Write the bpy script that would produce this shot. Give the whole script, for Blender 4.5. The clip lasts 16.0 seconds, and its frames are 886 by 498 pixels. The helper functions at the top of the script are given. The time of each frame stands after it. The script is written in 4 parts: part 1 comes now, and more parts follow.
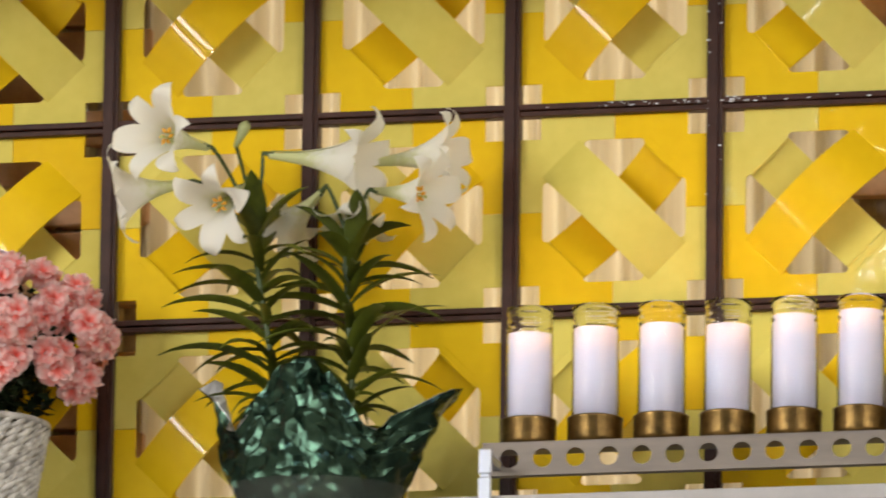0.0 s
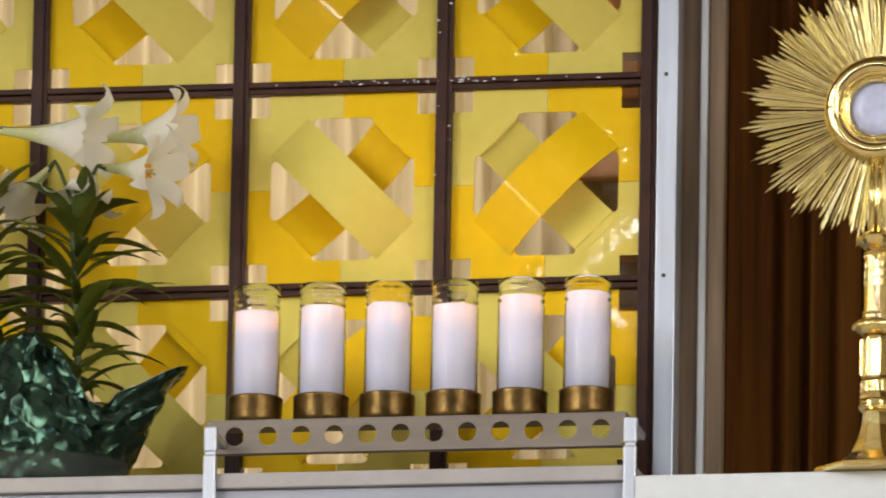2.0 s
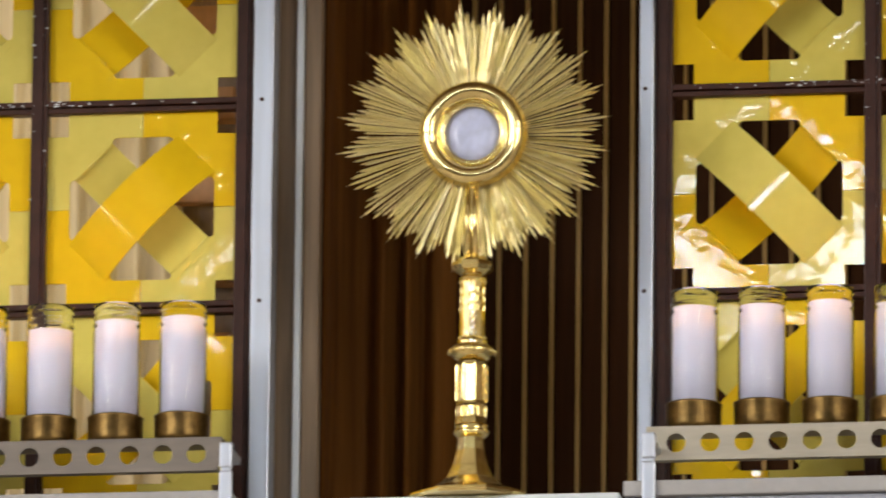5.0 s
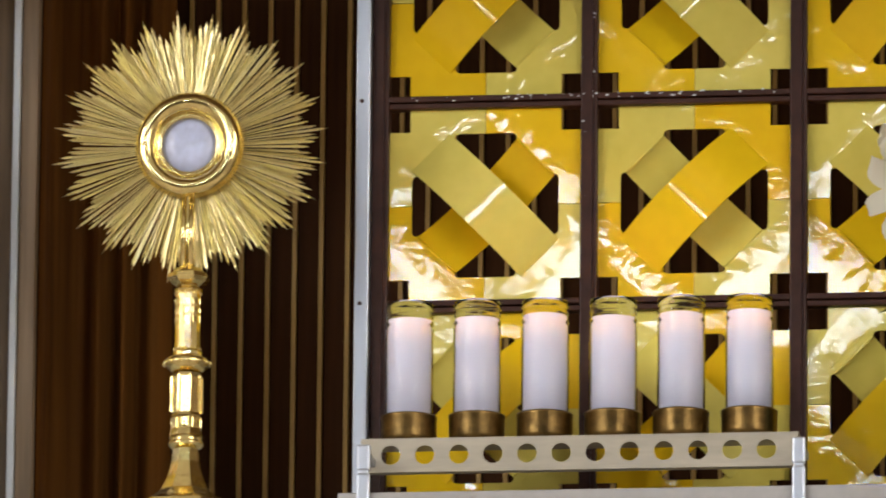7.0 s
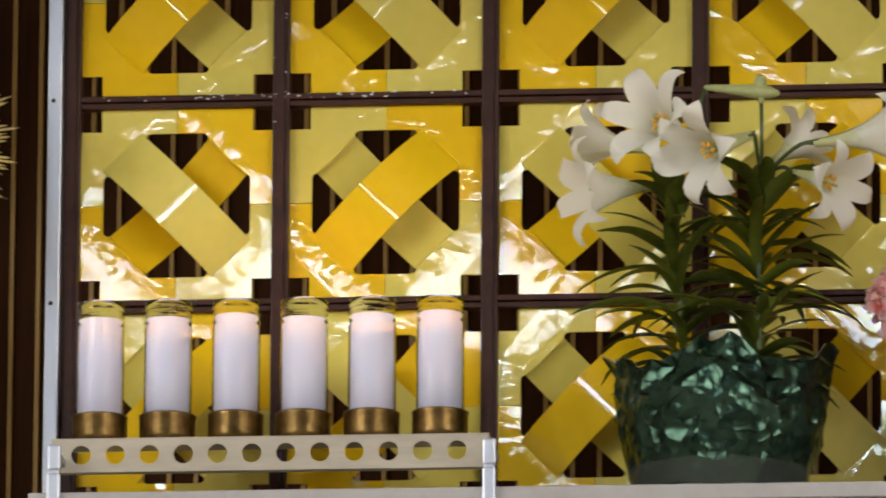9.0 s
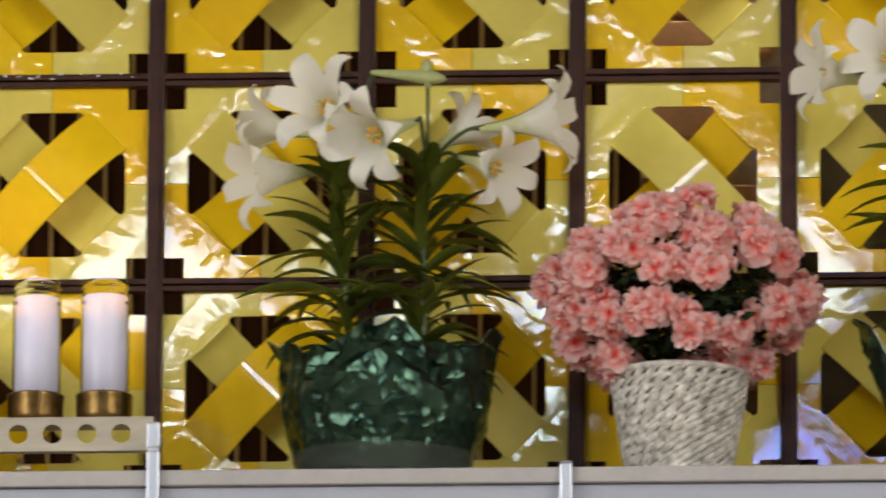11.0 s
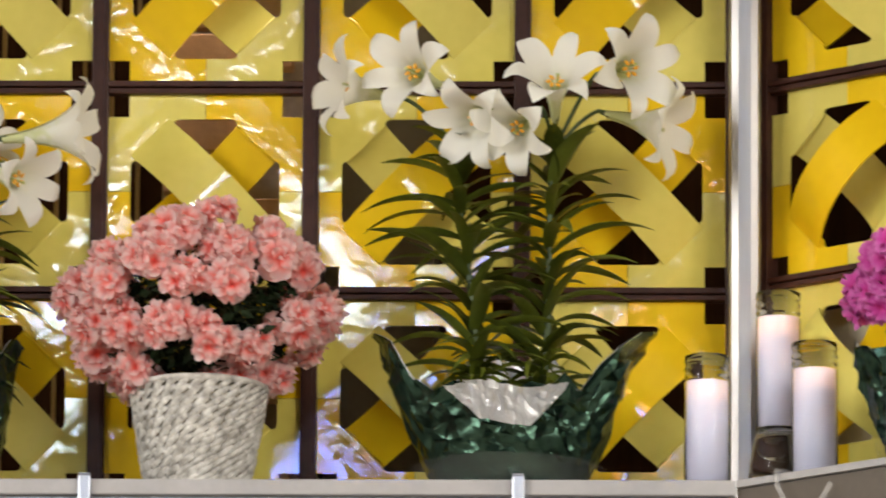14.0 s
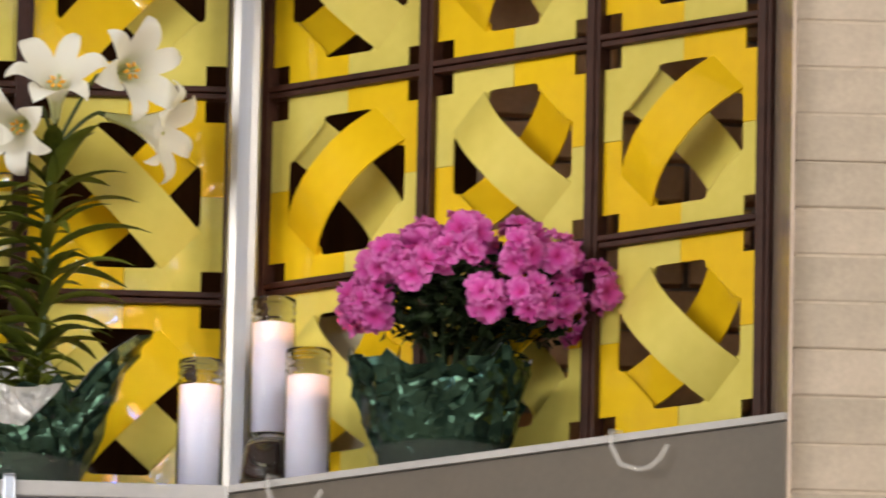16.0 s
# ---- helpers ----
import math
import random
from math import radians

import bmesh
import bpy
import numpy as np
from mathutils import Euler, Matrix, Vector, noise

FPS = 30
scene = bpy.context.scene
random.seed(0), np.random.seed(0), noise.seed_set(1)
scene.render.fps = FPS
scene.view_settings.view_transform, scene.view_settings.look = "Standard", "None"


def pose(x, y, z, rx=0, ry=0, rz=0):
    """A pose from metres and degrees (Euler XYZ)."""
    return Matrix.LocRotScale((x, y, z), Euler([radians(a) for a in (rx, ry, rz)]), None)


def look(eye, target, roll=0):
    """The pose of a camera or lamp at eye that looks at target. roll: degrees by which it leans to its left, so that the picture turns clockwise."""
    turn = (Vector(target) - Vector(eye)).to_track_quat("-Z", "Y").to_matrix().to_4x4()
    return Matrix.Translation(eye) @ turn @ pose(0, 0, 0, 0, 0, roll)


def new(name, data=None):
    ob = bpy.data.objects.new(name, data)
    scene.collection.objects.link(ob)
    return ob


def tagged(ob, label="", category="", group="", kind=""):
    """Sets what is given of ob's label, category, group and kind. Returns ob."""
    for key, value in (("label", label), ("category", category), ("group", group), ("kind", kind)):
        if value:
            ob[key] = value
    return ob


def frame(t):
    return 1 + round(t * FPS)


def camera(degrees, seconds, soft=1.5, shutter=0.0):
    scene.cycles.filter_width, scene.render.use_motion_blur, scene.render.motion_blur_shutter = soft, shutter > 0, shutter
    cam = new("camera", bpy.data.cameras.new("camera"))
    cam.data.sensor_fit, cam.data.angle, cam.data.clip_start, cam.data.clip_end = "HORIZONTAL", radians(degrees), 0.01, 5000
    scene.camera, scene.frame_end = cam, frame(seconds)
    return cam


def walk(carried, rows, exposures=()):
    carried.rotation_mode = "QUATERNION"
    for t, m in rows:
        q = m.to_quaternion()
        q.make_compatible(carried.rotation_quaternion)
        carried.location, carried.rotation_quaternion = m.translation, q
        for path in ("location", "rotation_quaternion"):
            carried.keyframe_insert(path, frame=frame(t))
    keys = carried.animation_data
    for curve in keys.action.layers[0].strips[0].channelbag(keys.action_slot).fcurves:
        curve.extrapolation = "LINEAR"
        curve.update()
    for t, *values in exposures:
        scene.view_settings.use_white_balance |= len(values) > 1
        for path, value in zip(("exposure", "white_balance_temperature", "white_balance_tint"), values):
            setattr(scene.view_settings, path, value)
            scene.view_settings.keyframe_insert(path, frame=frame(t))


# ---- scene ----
# ---- camera ----
EYE = (2.012, -15.0, 1.5)
cam = camera(4.738, 16.0, soft=1.8, shutter=0.5)
PATH = [
    (0.0, EYE, (-1.2532, -0.3605, 4.9904), 0.75),
    (0.5, EYE, (-1.1385, -0.3358, 4.9922), 0.80),
    (1.0, EYE, (-1.0543, -0.3136, 4.9735), 0.89),
    (1.5, EYE, (-0.9675, -0.2969, 4.9787), 1.02),
    (2.0, EYE, (-0.8707, -0.2748, 4.9667), 1.05),
    (2.5, EYE, (-0.8069, -0.2692, 4.9952), 1.08),
    (3.0, EYE, (-0.7233, -0.2615, 5.0288), 1.08),
    (3.5, EYE, (-0.6326, -0.2515, 5.0561), 0.92),
    (4.0, EYE, (-0.5517, -0.2335, 5.0410), 0.87),
    (4.5, EYE, (-0.4252, -0.2066, 5.0177), 0.84),
    (4.7, EYE, (-0.3732, -0.1952, 5.0055), 0.72),
    (6.8, EYE, (0.0793, -0.1363, 5.0348), 0.53),
    (7.0, EYE, (0.1083, -0.1316, 5.0306), 0.54),
    (7.5, EYE, (0.2177, -0.1219, 5.0473), 0.37),
    (8.0, EYE, (0.3258, -0.1059, 5.0330), 0.31),
    (8.5, EYE, (0.4442, -0.0948, 5.0407), 0.31),
    (8.7, EYE, (0.4879, -0.0898, 5.0388), 0.32),
    (10.8, EYE, (0.9654, -0.0442, 5.0199), 0.41),
    (11.0, EYE, (1.0287, -0.0390, 5.0159), 0.31),
    (11.5, EYE, (1.1731, -0.0424, 5.0673), 0.34),
    (12.0, EYE, (1.3186, -0.0304, 5.0484), 0.19),
    (12.5, EYE, (1.4546, -0.0226, 5.0392), 0.17),
    (13.0, EYE, (1.5105, -0.0218, 5.0444), 0.33),
    (13.5, EYE, (1.6149, -0.0198, 5.0492), 0.37),
    (14.0, EYE, (1.7168, -0.0149, 5.0382), 0.38),
    (14.5, EYE, (1.8655, -0.0086, 5.0208), 0.43),
    (15.0, EYE, (2.0663, -0.0113, 5.0351), 0.46),
    (15.5, EYE, (2.2779, -0.0164, 5.0471), 0.75),
    (16.0, EYE, (2.4398, -0.0217, 5.0536), 1.20),
]
walk(cam, [(t, look(eye, target, roll)) for t, eye, target, roll in PATH],
     exposures=[(0.0, 0.22), (0.5, 0.14), (2.0, 0.05), (4.0, 0.0), (8.7, -0.06), (11.0, 0.0), (12.5, 0.22), (13.5, 0.32), (16.0, 0.45)])

# ---- world and light ----
world = bpy.data.worlds.new("world")
scene.world = world
world.use_nodes = True
sky = world.node_tree.nodes.new("ShaderNodeTexSky")
sky.sky_type, sky.sun_disc = "NISHITA", False
sky.sun_elevation, sky.sun_rotation = radians(40), radians(200)
world.node_tree.links.new(sky.outputs[0], world.node_tree.nodes["Background"].inputs[0])
world.node_tree.nodes["Background"].inputs[1].default_value = 0.1


def area_light(name, eye, target, w, h, power, color):
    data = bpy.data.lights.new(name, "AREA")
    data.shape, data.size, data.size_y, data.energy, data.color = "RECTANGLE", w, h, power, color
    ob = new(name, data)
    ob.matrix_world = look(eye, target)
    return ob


# lamps for unseen nave windows, inferred from the shine on the panels
area_light("window_light_back", (-1.9, -25.8, 11.04), (-1.9, 0, 11.04), 6.4, 0.40, 290, (0.84, 0.97, 1.0))
area_light("window_light_back_upper", (1.0, -25.8, 12.0), (1.0, 0, 12.0), 3.0, 0.12, 6, (0.95, 0.97, 1.0))
area_light("window_light_stained", (1.5, -25.8, 10.40), (1.5, 0, 10.40), 2.4, 0.26, 75, (0.24, 0.38, 1.0))
area_light("window_light_amber", (2.2, -25.7, 10.75), (2.2, 0, 10.75), 0.7, 0.22, 14, (1.0, 0.42, 0.10))
# narrow side lamps, assumed: no windows known there; they light the screens
for k in range(3):
    area_light("window_light_left", (-8.8, -8.0 - 4.2 * k, 7.6), (0, 0, 4.8), 1.3, 5.6, 430, (1.0, 0.97, 0.93))
    area_light("window_light_right", (8.8, -8.6 - 4.2 * k, 7.6), (1, 0, 4.8), 1.3, 5.6, 310, (1.0, 0.95, 0.88))
# lamp added behind the cream curtain to light its folds; no window stands there
area_light("window_light_sacristy", (-1.33, 0.40, 5.15), (-1.33, 0, 5.15), 0.95, 1.2, 6, (1.0, 0.90, 0.72))

# lamps added above the brick piers to brighten them; no opening is there
area_light("window_light_piers", (1.42, 0.08, 5.82), (1.42, 0.15, 5.0), 0.30, 0.10, 2.2, (1.0, 0.88, 0.70))
area_light("window_light_piers", (-0.69, 0.07, 5.82), (-0.69, 0.13, 5.0), 0.12, 0.08, 0.7, (1.0, 0.88, 0.70))

# ---- materials ----
MATS = {}


def mat(name, color, rough=0.5, metal=0.0, vary=0.12, scale=12.0, fine=90.0, bump=0.1, dist=0.004, coat=0.0, color2=None, sss=0.0,
        coords="Object", stretch=(1, 1, 1), transmission=0.0, each=0.0, spec=0.5):
    """A surface with variation at two scales and a fine relief."""
    m = bpy.data.materials.new(name)
    m.use_nodes = True
    nt = m.node_tree
    nodes, links = nt.nodes, nt.links
    b = nodes["Principled BSDF"]
    tc = nodes.new("ShaderNodeTexCoord")
    mp = nodes.new("ShaderNodeMapping")
    mp.inputs["Scale"].default_value = stretch
    links.new(tc.outputs[coords], mp.inputs[0])
    n1, n2 = nodes.new("ShaderNodeTexNoise"), nodes.new("ShaderNodeTexNoise")
    n1.inputs["Scale"].default_value, n2.inputs["Scale"].default_value = scale, fine
    n1.inputs["Detail"].default_value, n2.inputs["Detail"].default_value = 4, 3
    links.new(mp.outputs[0], n1.inputs["Vector"])
    links.new(mp.outputs[0], n2.inputs["Vector"])
    mixn = nodes.new("ShaderNodeMath")
    mixn.operation = "MULTIPLY_ADD"
    links.new(n1.outputs["Fac"], mixn.inputs[0])
    mixn.inputs[1].default_value = 0.65
    half = nodes.new("ShaderNodeMath")
    half.operation = "MULTIPLY"
    links.new(n2.outputs["Fac"], half.inputs[0])
    half.inputs[1].default_value = 0.35
    links.new(half.outputs[0], mixn.inputs[2])
    fac = mixn.outputs[0]
    if each:
        info = nodes.new("ShaderNodeObjectInfo")
        sh = nodes.new("ShaderNodeMath")
        sh.operation = "MULTIPLY_ADD"
        links.new(info.outputs["Random"], sh.inputs[0])
        sh.inputs[1].default_value = each
        links.new(fac, sh.inputs[2])
        fac = sh.outputs[0]
    ramp = nodes.new("ShaderNodeValToRGB")
    lo = [c * (1 - vary * 1.6) for c in color]
    hi = [min(1.0, c * (1 + vary)) for c in (color2 or color)]
    ramp.color_ramp.elements[0].position, ramp.color_ramp.elements[1].position = 0.3, 0.7 + each
    ramp.color_ramp.elements[0].color, ramp.color_ramp.elements[1].color = (*lo, 1), (*hi, 1)
    links.new(fac, ramp.inputs[0])
    links.new(ramp.outputs[0], b.inputs["Base Color"])
    b.inputs["Roughness"].default_value, b.inputs["Metallic"].default_value = rough, metal
    b.inputs["Coat Weight"].default_value, b.inputs["Coat Roughness"].default_value = coat, 0.06
    b.inputs["Transmission Weight"].default_value = transmission
    b.inputs["Specular IOR Level"].default_value = spec
    if sss:
        b.inputs["Subsurface Weight"].default_value = sss
        b.inputs["Subsurface Radius"].default_value = (0.03, 0.02, 0.012)
        b.inputs["Subsurface Scale"].default_value = 1.0
    if bump:
        bp = nodes.new("ShaderNodeBump")
        bp.inputs["Strength"].default_value, bp.inputs["Distance"].default_value = bump, dist
        links.new(fac, bp.inputs["Height"])
        links.new(bp.outputs[0], b.inputs["Normal"])
    MATS[name] = m
    return m


def acrylic(name, color, hi):
    """Heat-bent glossy plastic sheet: clean colour; the shine is warped where the sheet was folded."""
    m = mat(name, color, rough=0.42, vary=0.05, scale=5.0, fine=40.0, bump=0, color2=hi, coat=0.55, each=0.25, spec=0.06)
    nt = m.node_tree
    b = nt.nodes["Principled BSDF"]
    b.inputs["Coat Roughness"].default_value = 0.03

    def math_node(op, a, c, d=None):
        q = nt.nodes.new("ShaderNodeMath")
        q.operation = op
        for k, v in enumerate((a, c, d)):
            if isinstance(v, (int, float)):
                q.inputs[k].default_value = v
            elif v is not None:
                nt.links.new(v, q.inputs[k])
        return q.outputs[0]

    def wave(scale, detail, warp):
        n = nt.nodes.new("ShaderNodeTexNoise")
        n.inputs["Scale"].default_value, n.inputs["Detail"].default_value, n.inputs["Distortion"].default_value = scale, detail, warp
        nt.links.new(geo.outputs["Position"], n.inputs["Vector"])
        return n.outputs["Fac"]
    geo = nt.nodes.new("ShaderNodeNewGeometry")
    tc, sep = nt.nodes.new("ShaderNodeTexCoord"), nt.nodes.new("ShaderNodeSeparateXYZ")
    nt.links.new(tc.outputs["Object"], sep.inputs[0])
    # distance from the slanting fold, in metres
    off = math_node("ABSOLUTE", math_node("SUBTRACT", math_node("ADD", math_node("ABSOLUTE", sep.outputs["X"], 0), math_node("ABSOLUTE", sep.outputs["Z"], 0)), 0.164), 0)
    near = nt.nodes.new("ShaderNodeMapRange")
    near.interpolation_type = "SMOOTHSTEP"
    for k, v in (("From Min", 0.058), ("From Max", 0.0), ("To Min", 0.0), ("To Max", 1.0)):
        near.inputs[k].default_value = v
    nt.links.new(off, near.inputs["Value"])
    crease = math_node("MULTIPLY", near.outputs[0], math_node("MULTIPLY", wave(19.0, 0.8, 2.8), 0.40))
    height = math_node("ADD", math_node("MULTIPLY", wave(5.0, 0.3, 0.5), 0.34), crease)
    bp = nt.nodes.new("ShaderNodeBump")
    bp.inputs["Strength"].default_value, bp.inputs["Distance"].default_value = 0.10, 0.010
    nt.links.new(height, bp.inputs["Height"])
    nt.links.new(bp.outputs[0], b.inputs["Coat Normal"])
    return m


YELLOW = acrylic("yellow_acrylic", (0.84, 0.52, 0.008), (0.88, 0.60, 0.012))
PALE = acrylic("pale_acrylic", (0.71, 0.60, 0.11), (0.78, 0.68, 0.17))
BROWN = mat("brown_paint", spec=0.2, color=(0.056, 0.022, 0.015), rough=0.4, vary=0.25, scale=30, bump=0.15)
ALU = mat("aluminium", (0.56, 0.60, 0.69), rough=0.40, metal=0.7, vary=0.08, stretch=(1, 1, 0.05), scale=60)
POST_ALU = mat("corner_aluminium", (0.42, 0.405, 0.39), rough=0.36, metal=0.8, vary=0.1, stretch=(1, 1, 0.05), scale=60)
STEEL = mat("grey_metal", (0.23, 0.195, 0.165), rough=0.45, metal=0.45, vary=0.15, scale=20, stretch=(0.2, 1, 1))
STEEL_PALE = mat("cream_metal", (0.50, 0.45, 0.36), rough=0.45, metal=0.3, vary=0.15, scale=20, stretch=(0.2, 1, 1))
SHELF = mat("shelf_paint", (0.43, 0.42, 0.42), rough=0.4, vary=0.08, scale=8)
FASCIA = mat("fascia_laminate", (0.40, 0.425, 0.51), rough=0.35, vary=0.05, scale=6)
TAUPE = mat("taupe_laminate", (0.115, 0.095, 0.075), rough=0.4, vary=0.1, scale=6)
PAINT = mat("white_metal_paint", (0.74, 0.79, 0.86), rough=0.35, vary=0.05, scale=8)
WHITE = mat("white_cloth", (0.74, 0.80, 0.86), rough=0.8, vary=0.04, scale=40, fine=400, bump=0.2, dist=0.001)
CREAM = mat("cream_curtain", spec=0.1, color=(0.74, 0.68, 0.50), rough=0.8, vary=0.12, scale=9, stretch=(1, 1, 0.1))
SLAT = mat("dark_slats", spec=0.08, color=(0.052, 0.020, 0.007), rough=0.7, vary=0.35, scale=14, stretch=(1, 1, 0.06))
RIB = mat("gold_rib", spec=0.25, color=(0.46, 0.30, 0.10), rough=0.45, vary=0.25, scale=12, stretch=(1, 1, 0.1))
DRAPE = mat("brown_drape", spec=0.1, color=(0.18, 0.070, 0.013), rough=0.75, vary=0.4, scale=18, stretch=(1, 1, 0.04))
OAK = mat("oak_jamb", spec=0.25, color=(0.26, 0.185, 0.12), rough=0.5, vary=0.25, scale=25, stretch=(1, 1, 0.06))
BRICK = mat("rose_brick", (0.62, 0.37, 0.21), rough=0.85, vary=0.2, scale=30, bump=0.4, each=0.3)
BRICK_TAN = mat("tan_brick", (0.40, 0.34, 0.27), rough=0.8, vary=0.12, scale=14, fine=120, bump=0.4, each=0.2, color2=(0.46, 0.385, 0.31))
MORTAR = mat("mortar", (0.40, 0.33, 0.28), rough=0.95, vary=0.12, scale=60, bump=0.4)
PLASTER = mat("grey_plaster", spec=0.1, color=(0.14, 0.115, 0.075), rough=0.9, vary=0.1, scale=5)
NAVE = mat("nave_plaster", (0.62, 0.57, 0.50), rough=0.9, vary=0.08, scale=1.2, fine=20)
ENTRY = mat("tan_plaster", (0.24, 0.19, 0.13), rough=0.9, vary=0.1, scale=1.2, fine=20)
FLOOR = mat("floor_tile", (0.60, 0.53, 0.45), rough=0.35, vary=0.12, scale=2)
GOLD = mat("polished_gold", (1.0, 0.77, 0.34), rough=0.14, metal=1.0, vary=0.10, scale=90, bump=0.20, dist=0.002)
GOLD_RAY = mat("gilt_rays", (1.0, 0.83, 0.46), rough=0.29, metal=1.0, vary=0.12, scale=110, fine=420, bump=0.5, dist=0.002, each=0.3, stretch=(1, 1, 0.30))
BRASS = mat("aged_brass", (0.23, 0.145, 0.05), rough=0.30, metal=0.95, vary=0.4, scale=35, bump=0.2)
# white wax; the blue of the cool light is put into its colour
WAX = mat("cool_tinted_wax", (0.64, 0.68, 0.88), rough=0.4, vary=0.03, scale=10, bump=0.05)
WICK = mat("wick", (0.03, 0.02, 0.015), rough=0.9)
HOST = mat("lunette_white", (0.55, 0.60, 0.85), rough=0.3, vary=0.12, scale=25, coat=0.15)
FOIL = mat("green_foil", (0.038, 0.078, 0.055), rough=0.22, metal=0.9, vary=0.35, scale=25, bump=0)
FOIL_IN = mat("silver_foil", (0.92, 0.92, 0.94), rough=0.30, metal=0.45, vary=0.1, scale=30, bump=0)
SOIL = mat("soil", spec=0.05, color=(0.02, 0.014, 0.01), rough=0.95, scale=60, bump=0.8)
LEAF = mat("lily_leaf", spec=0.4, color=(0.034, 0.056, 0.007), rough=0.38, vary=0.38, scale=30, each=0.35, color2=(0.098, 0.122, 0.014))
# lowest leaves: their yellow-green highlights are put into the colour
LEAF_LOW = mat("bright_low_leaf", (0.10, 0.14, 0.015), rough=0.42, vary=0.3, scale=30, each=0.3, color2=(0.20, 0.23, 0.025))
STEM = mat("green_stem", (0.06, 0.095, 0.03), rough=0.5, vary=0.2)
BUD = mat("green_bud", (0.42, 0.46, 0.20), rough=0.5, vary=0.15)
STAMEN = mat("orange_stamen", (0.85, 0.42, 0.02), rough=0.7)
THROAT = mat("pale_green_pistil", (0.45, 0.50, 0.18), rough=0.5)
AZ_LEAF = mat("azalea_leaf", spec=0.15, color=(0.018, 0.032, 0.012), rough=0.5, vary=0.4, scale=40)
BASKET = mat("whitewashed_wicker", (0.46, 0.43, 0.38), rough=0.7, vary=0.25, scale=45, bump=0.3, color2=(0.62, 0.61, 0.57))
WICKER_CORE = mat("wicker_core", (0.36, 0.32, 0.26), rough=0.85, vary=0.3, scale=60, bump=0.3)


def creased(m, scale, strength, dist):
    """Small sharp creases in a foil."""
    nt = m.node_tree
    tc, nz, vo = (nt.nodes.new(n) for n in ("ShaderNodeTexCoord", "ShaderNodeTexNoise", "ShaderNodeTexVoronoi"))
    nz.inputs["Scale"].default_value = scale * 0.4
    mx = nt.nodes.new("ShaderNodeVectorMath")
    mx.operation = "MULTIPLY_ADD"
    mx.inputs[1].default_value = (0.03, 0.03, 0.03)
    nt.links.new(tc.outputs["Object"], nz.inputs["Vector"])
    nt.links.new(nz.outputs["Color"], mx.inputs[0])
    nt.links.new(tc.outputs["Object"], mx.inputs[2])
    nt.links.new(mx.outputs[0], vo.inputs["Vector"])
    vo.inputs["Scale"].default_value = scale
    bp = nt.nodes.new("ShaderNodeBump")
    bp.inputs["Strength"].default_value, bp.inputs["Distance"].default_value = strength, dist
    nt.links.new(vo.outputs["Distance"], bp.inputs["Height"])
    nt.links.new(bp.outputs[0], nt.nodes["Principled BSDF"].inputs["Normal"])


creased(FOIL, 42.0, 0.6, 0.006)
creased(FOIL_IN, 60.0, 0.5, 0.005)


def petal_ramp(m, stops):
    """Colour along each petal, from its root to its edge, with streaks."""
    nt = m.node_tree
    uv, sep, nz, ad, ramp = (nt.nodes.new(n) for n in ("ShaderNodeUVMap", "ShaderNodeSeparateXYZ", "ShaderNodeTexNoise", "ShaderNodeMath", "ShaderNodeValToRGB"))
    nt.links.new(uv.outputs[0], sep.inputs[0])
    tc = nt.nodes.new("ShaderNodeTexCoord")
    nt.links.new(tc.outputs["Object"], nz.inputs["Vector"])
    nz.inputs["Scale"].default_value = 90
    ad.operation = "MULTIPLY_ADD"
    nt.links.new(nz.outputs["Fac"], ad.inputs[0])
    ad.inputs[1].default_value = 0.30
    nt.links.new(sep.outputs["Y"], ad.inputs[2])
    e = ramp.color_ramp.elements
    for k, (at, c) in enumerate(stops):
        q = e[k] if k < 2 else e.new(at)
        q.position, q.color = at, (*c, 1)
    nt.links.new(ad.outputs[0], ramp.inputs[0])
    nt.links.new(ramp.outputs[0], nt.nodes["Principled BSDF"].inputs["Base Color"])
    return m


def bloom_mat(name, inner, mid, edge, r):
    """Petals: deep in the throat, pale at the frilled edge."""
    m = mat(name, mid, rough=0.6, bump=0.1, spec=0.25)
    nt = m.node_tree
    tc = nt.nodes.new("ShaderNodeTexCoord")
    ln = nt.nodes.new("ShaderNodeVectorMath")
    ln.operation = "LENGTH"
    nt.links.new(tc.outputs["Object"], ln.inputs[0])
    nz = nt.nodes.new("ShaderNodeTexNoise")
    nz.inputs["Scale"].default_value = 75
    nt.links.new(tc.outputs["Object"], nz.inputs["Vector"])
    ad = nt.nodes.new("ShaderNodeMath")
    ad.operation = "MULTIPLY_ADD"
    nt.links.new(nz.outputs["Fac"], ad.inputs[0])
    ad.inputs[1].default_value = r * 0.9
    nt.links.new(ln.outputs["Value"], ad.inputs[2])
    dv = nt.nodes.new("ShaderNodeMath")
    dv.operation = "DIVIDE"
    nt.links.new(ad.outputs[0], dv.inputs[0])
    dv.inputs[1].default_value = r * 1.42
    ramp = nt.nodes.new("ShaderNodeValToRGB")
    e = ramp.color_ramp.elements
    e[0].position, e[0].color = 0.60, (*inner, 1)
    e[1].position, e[1].color = 1.0, (*edge, 1)
    k = e.new(0.84)
    k.color = (*mid, 1)
    nt.links.new(dv.outputs[0], ramp.inputs[0])
    nt.links.new(ramp.outputs[0], nt.nodes["Principled BSDF"].inputs["Base Color"])
    return m


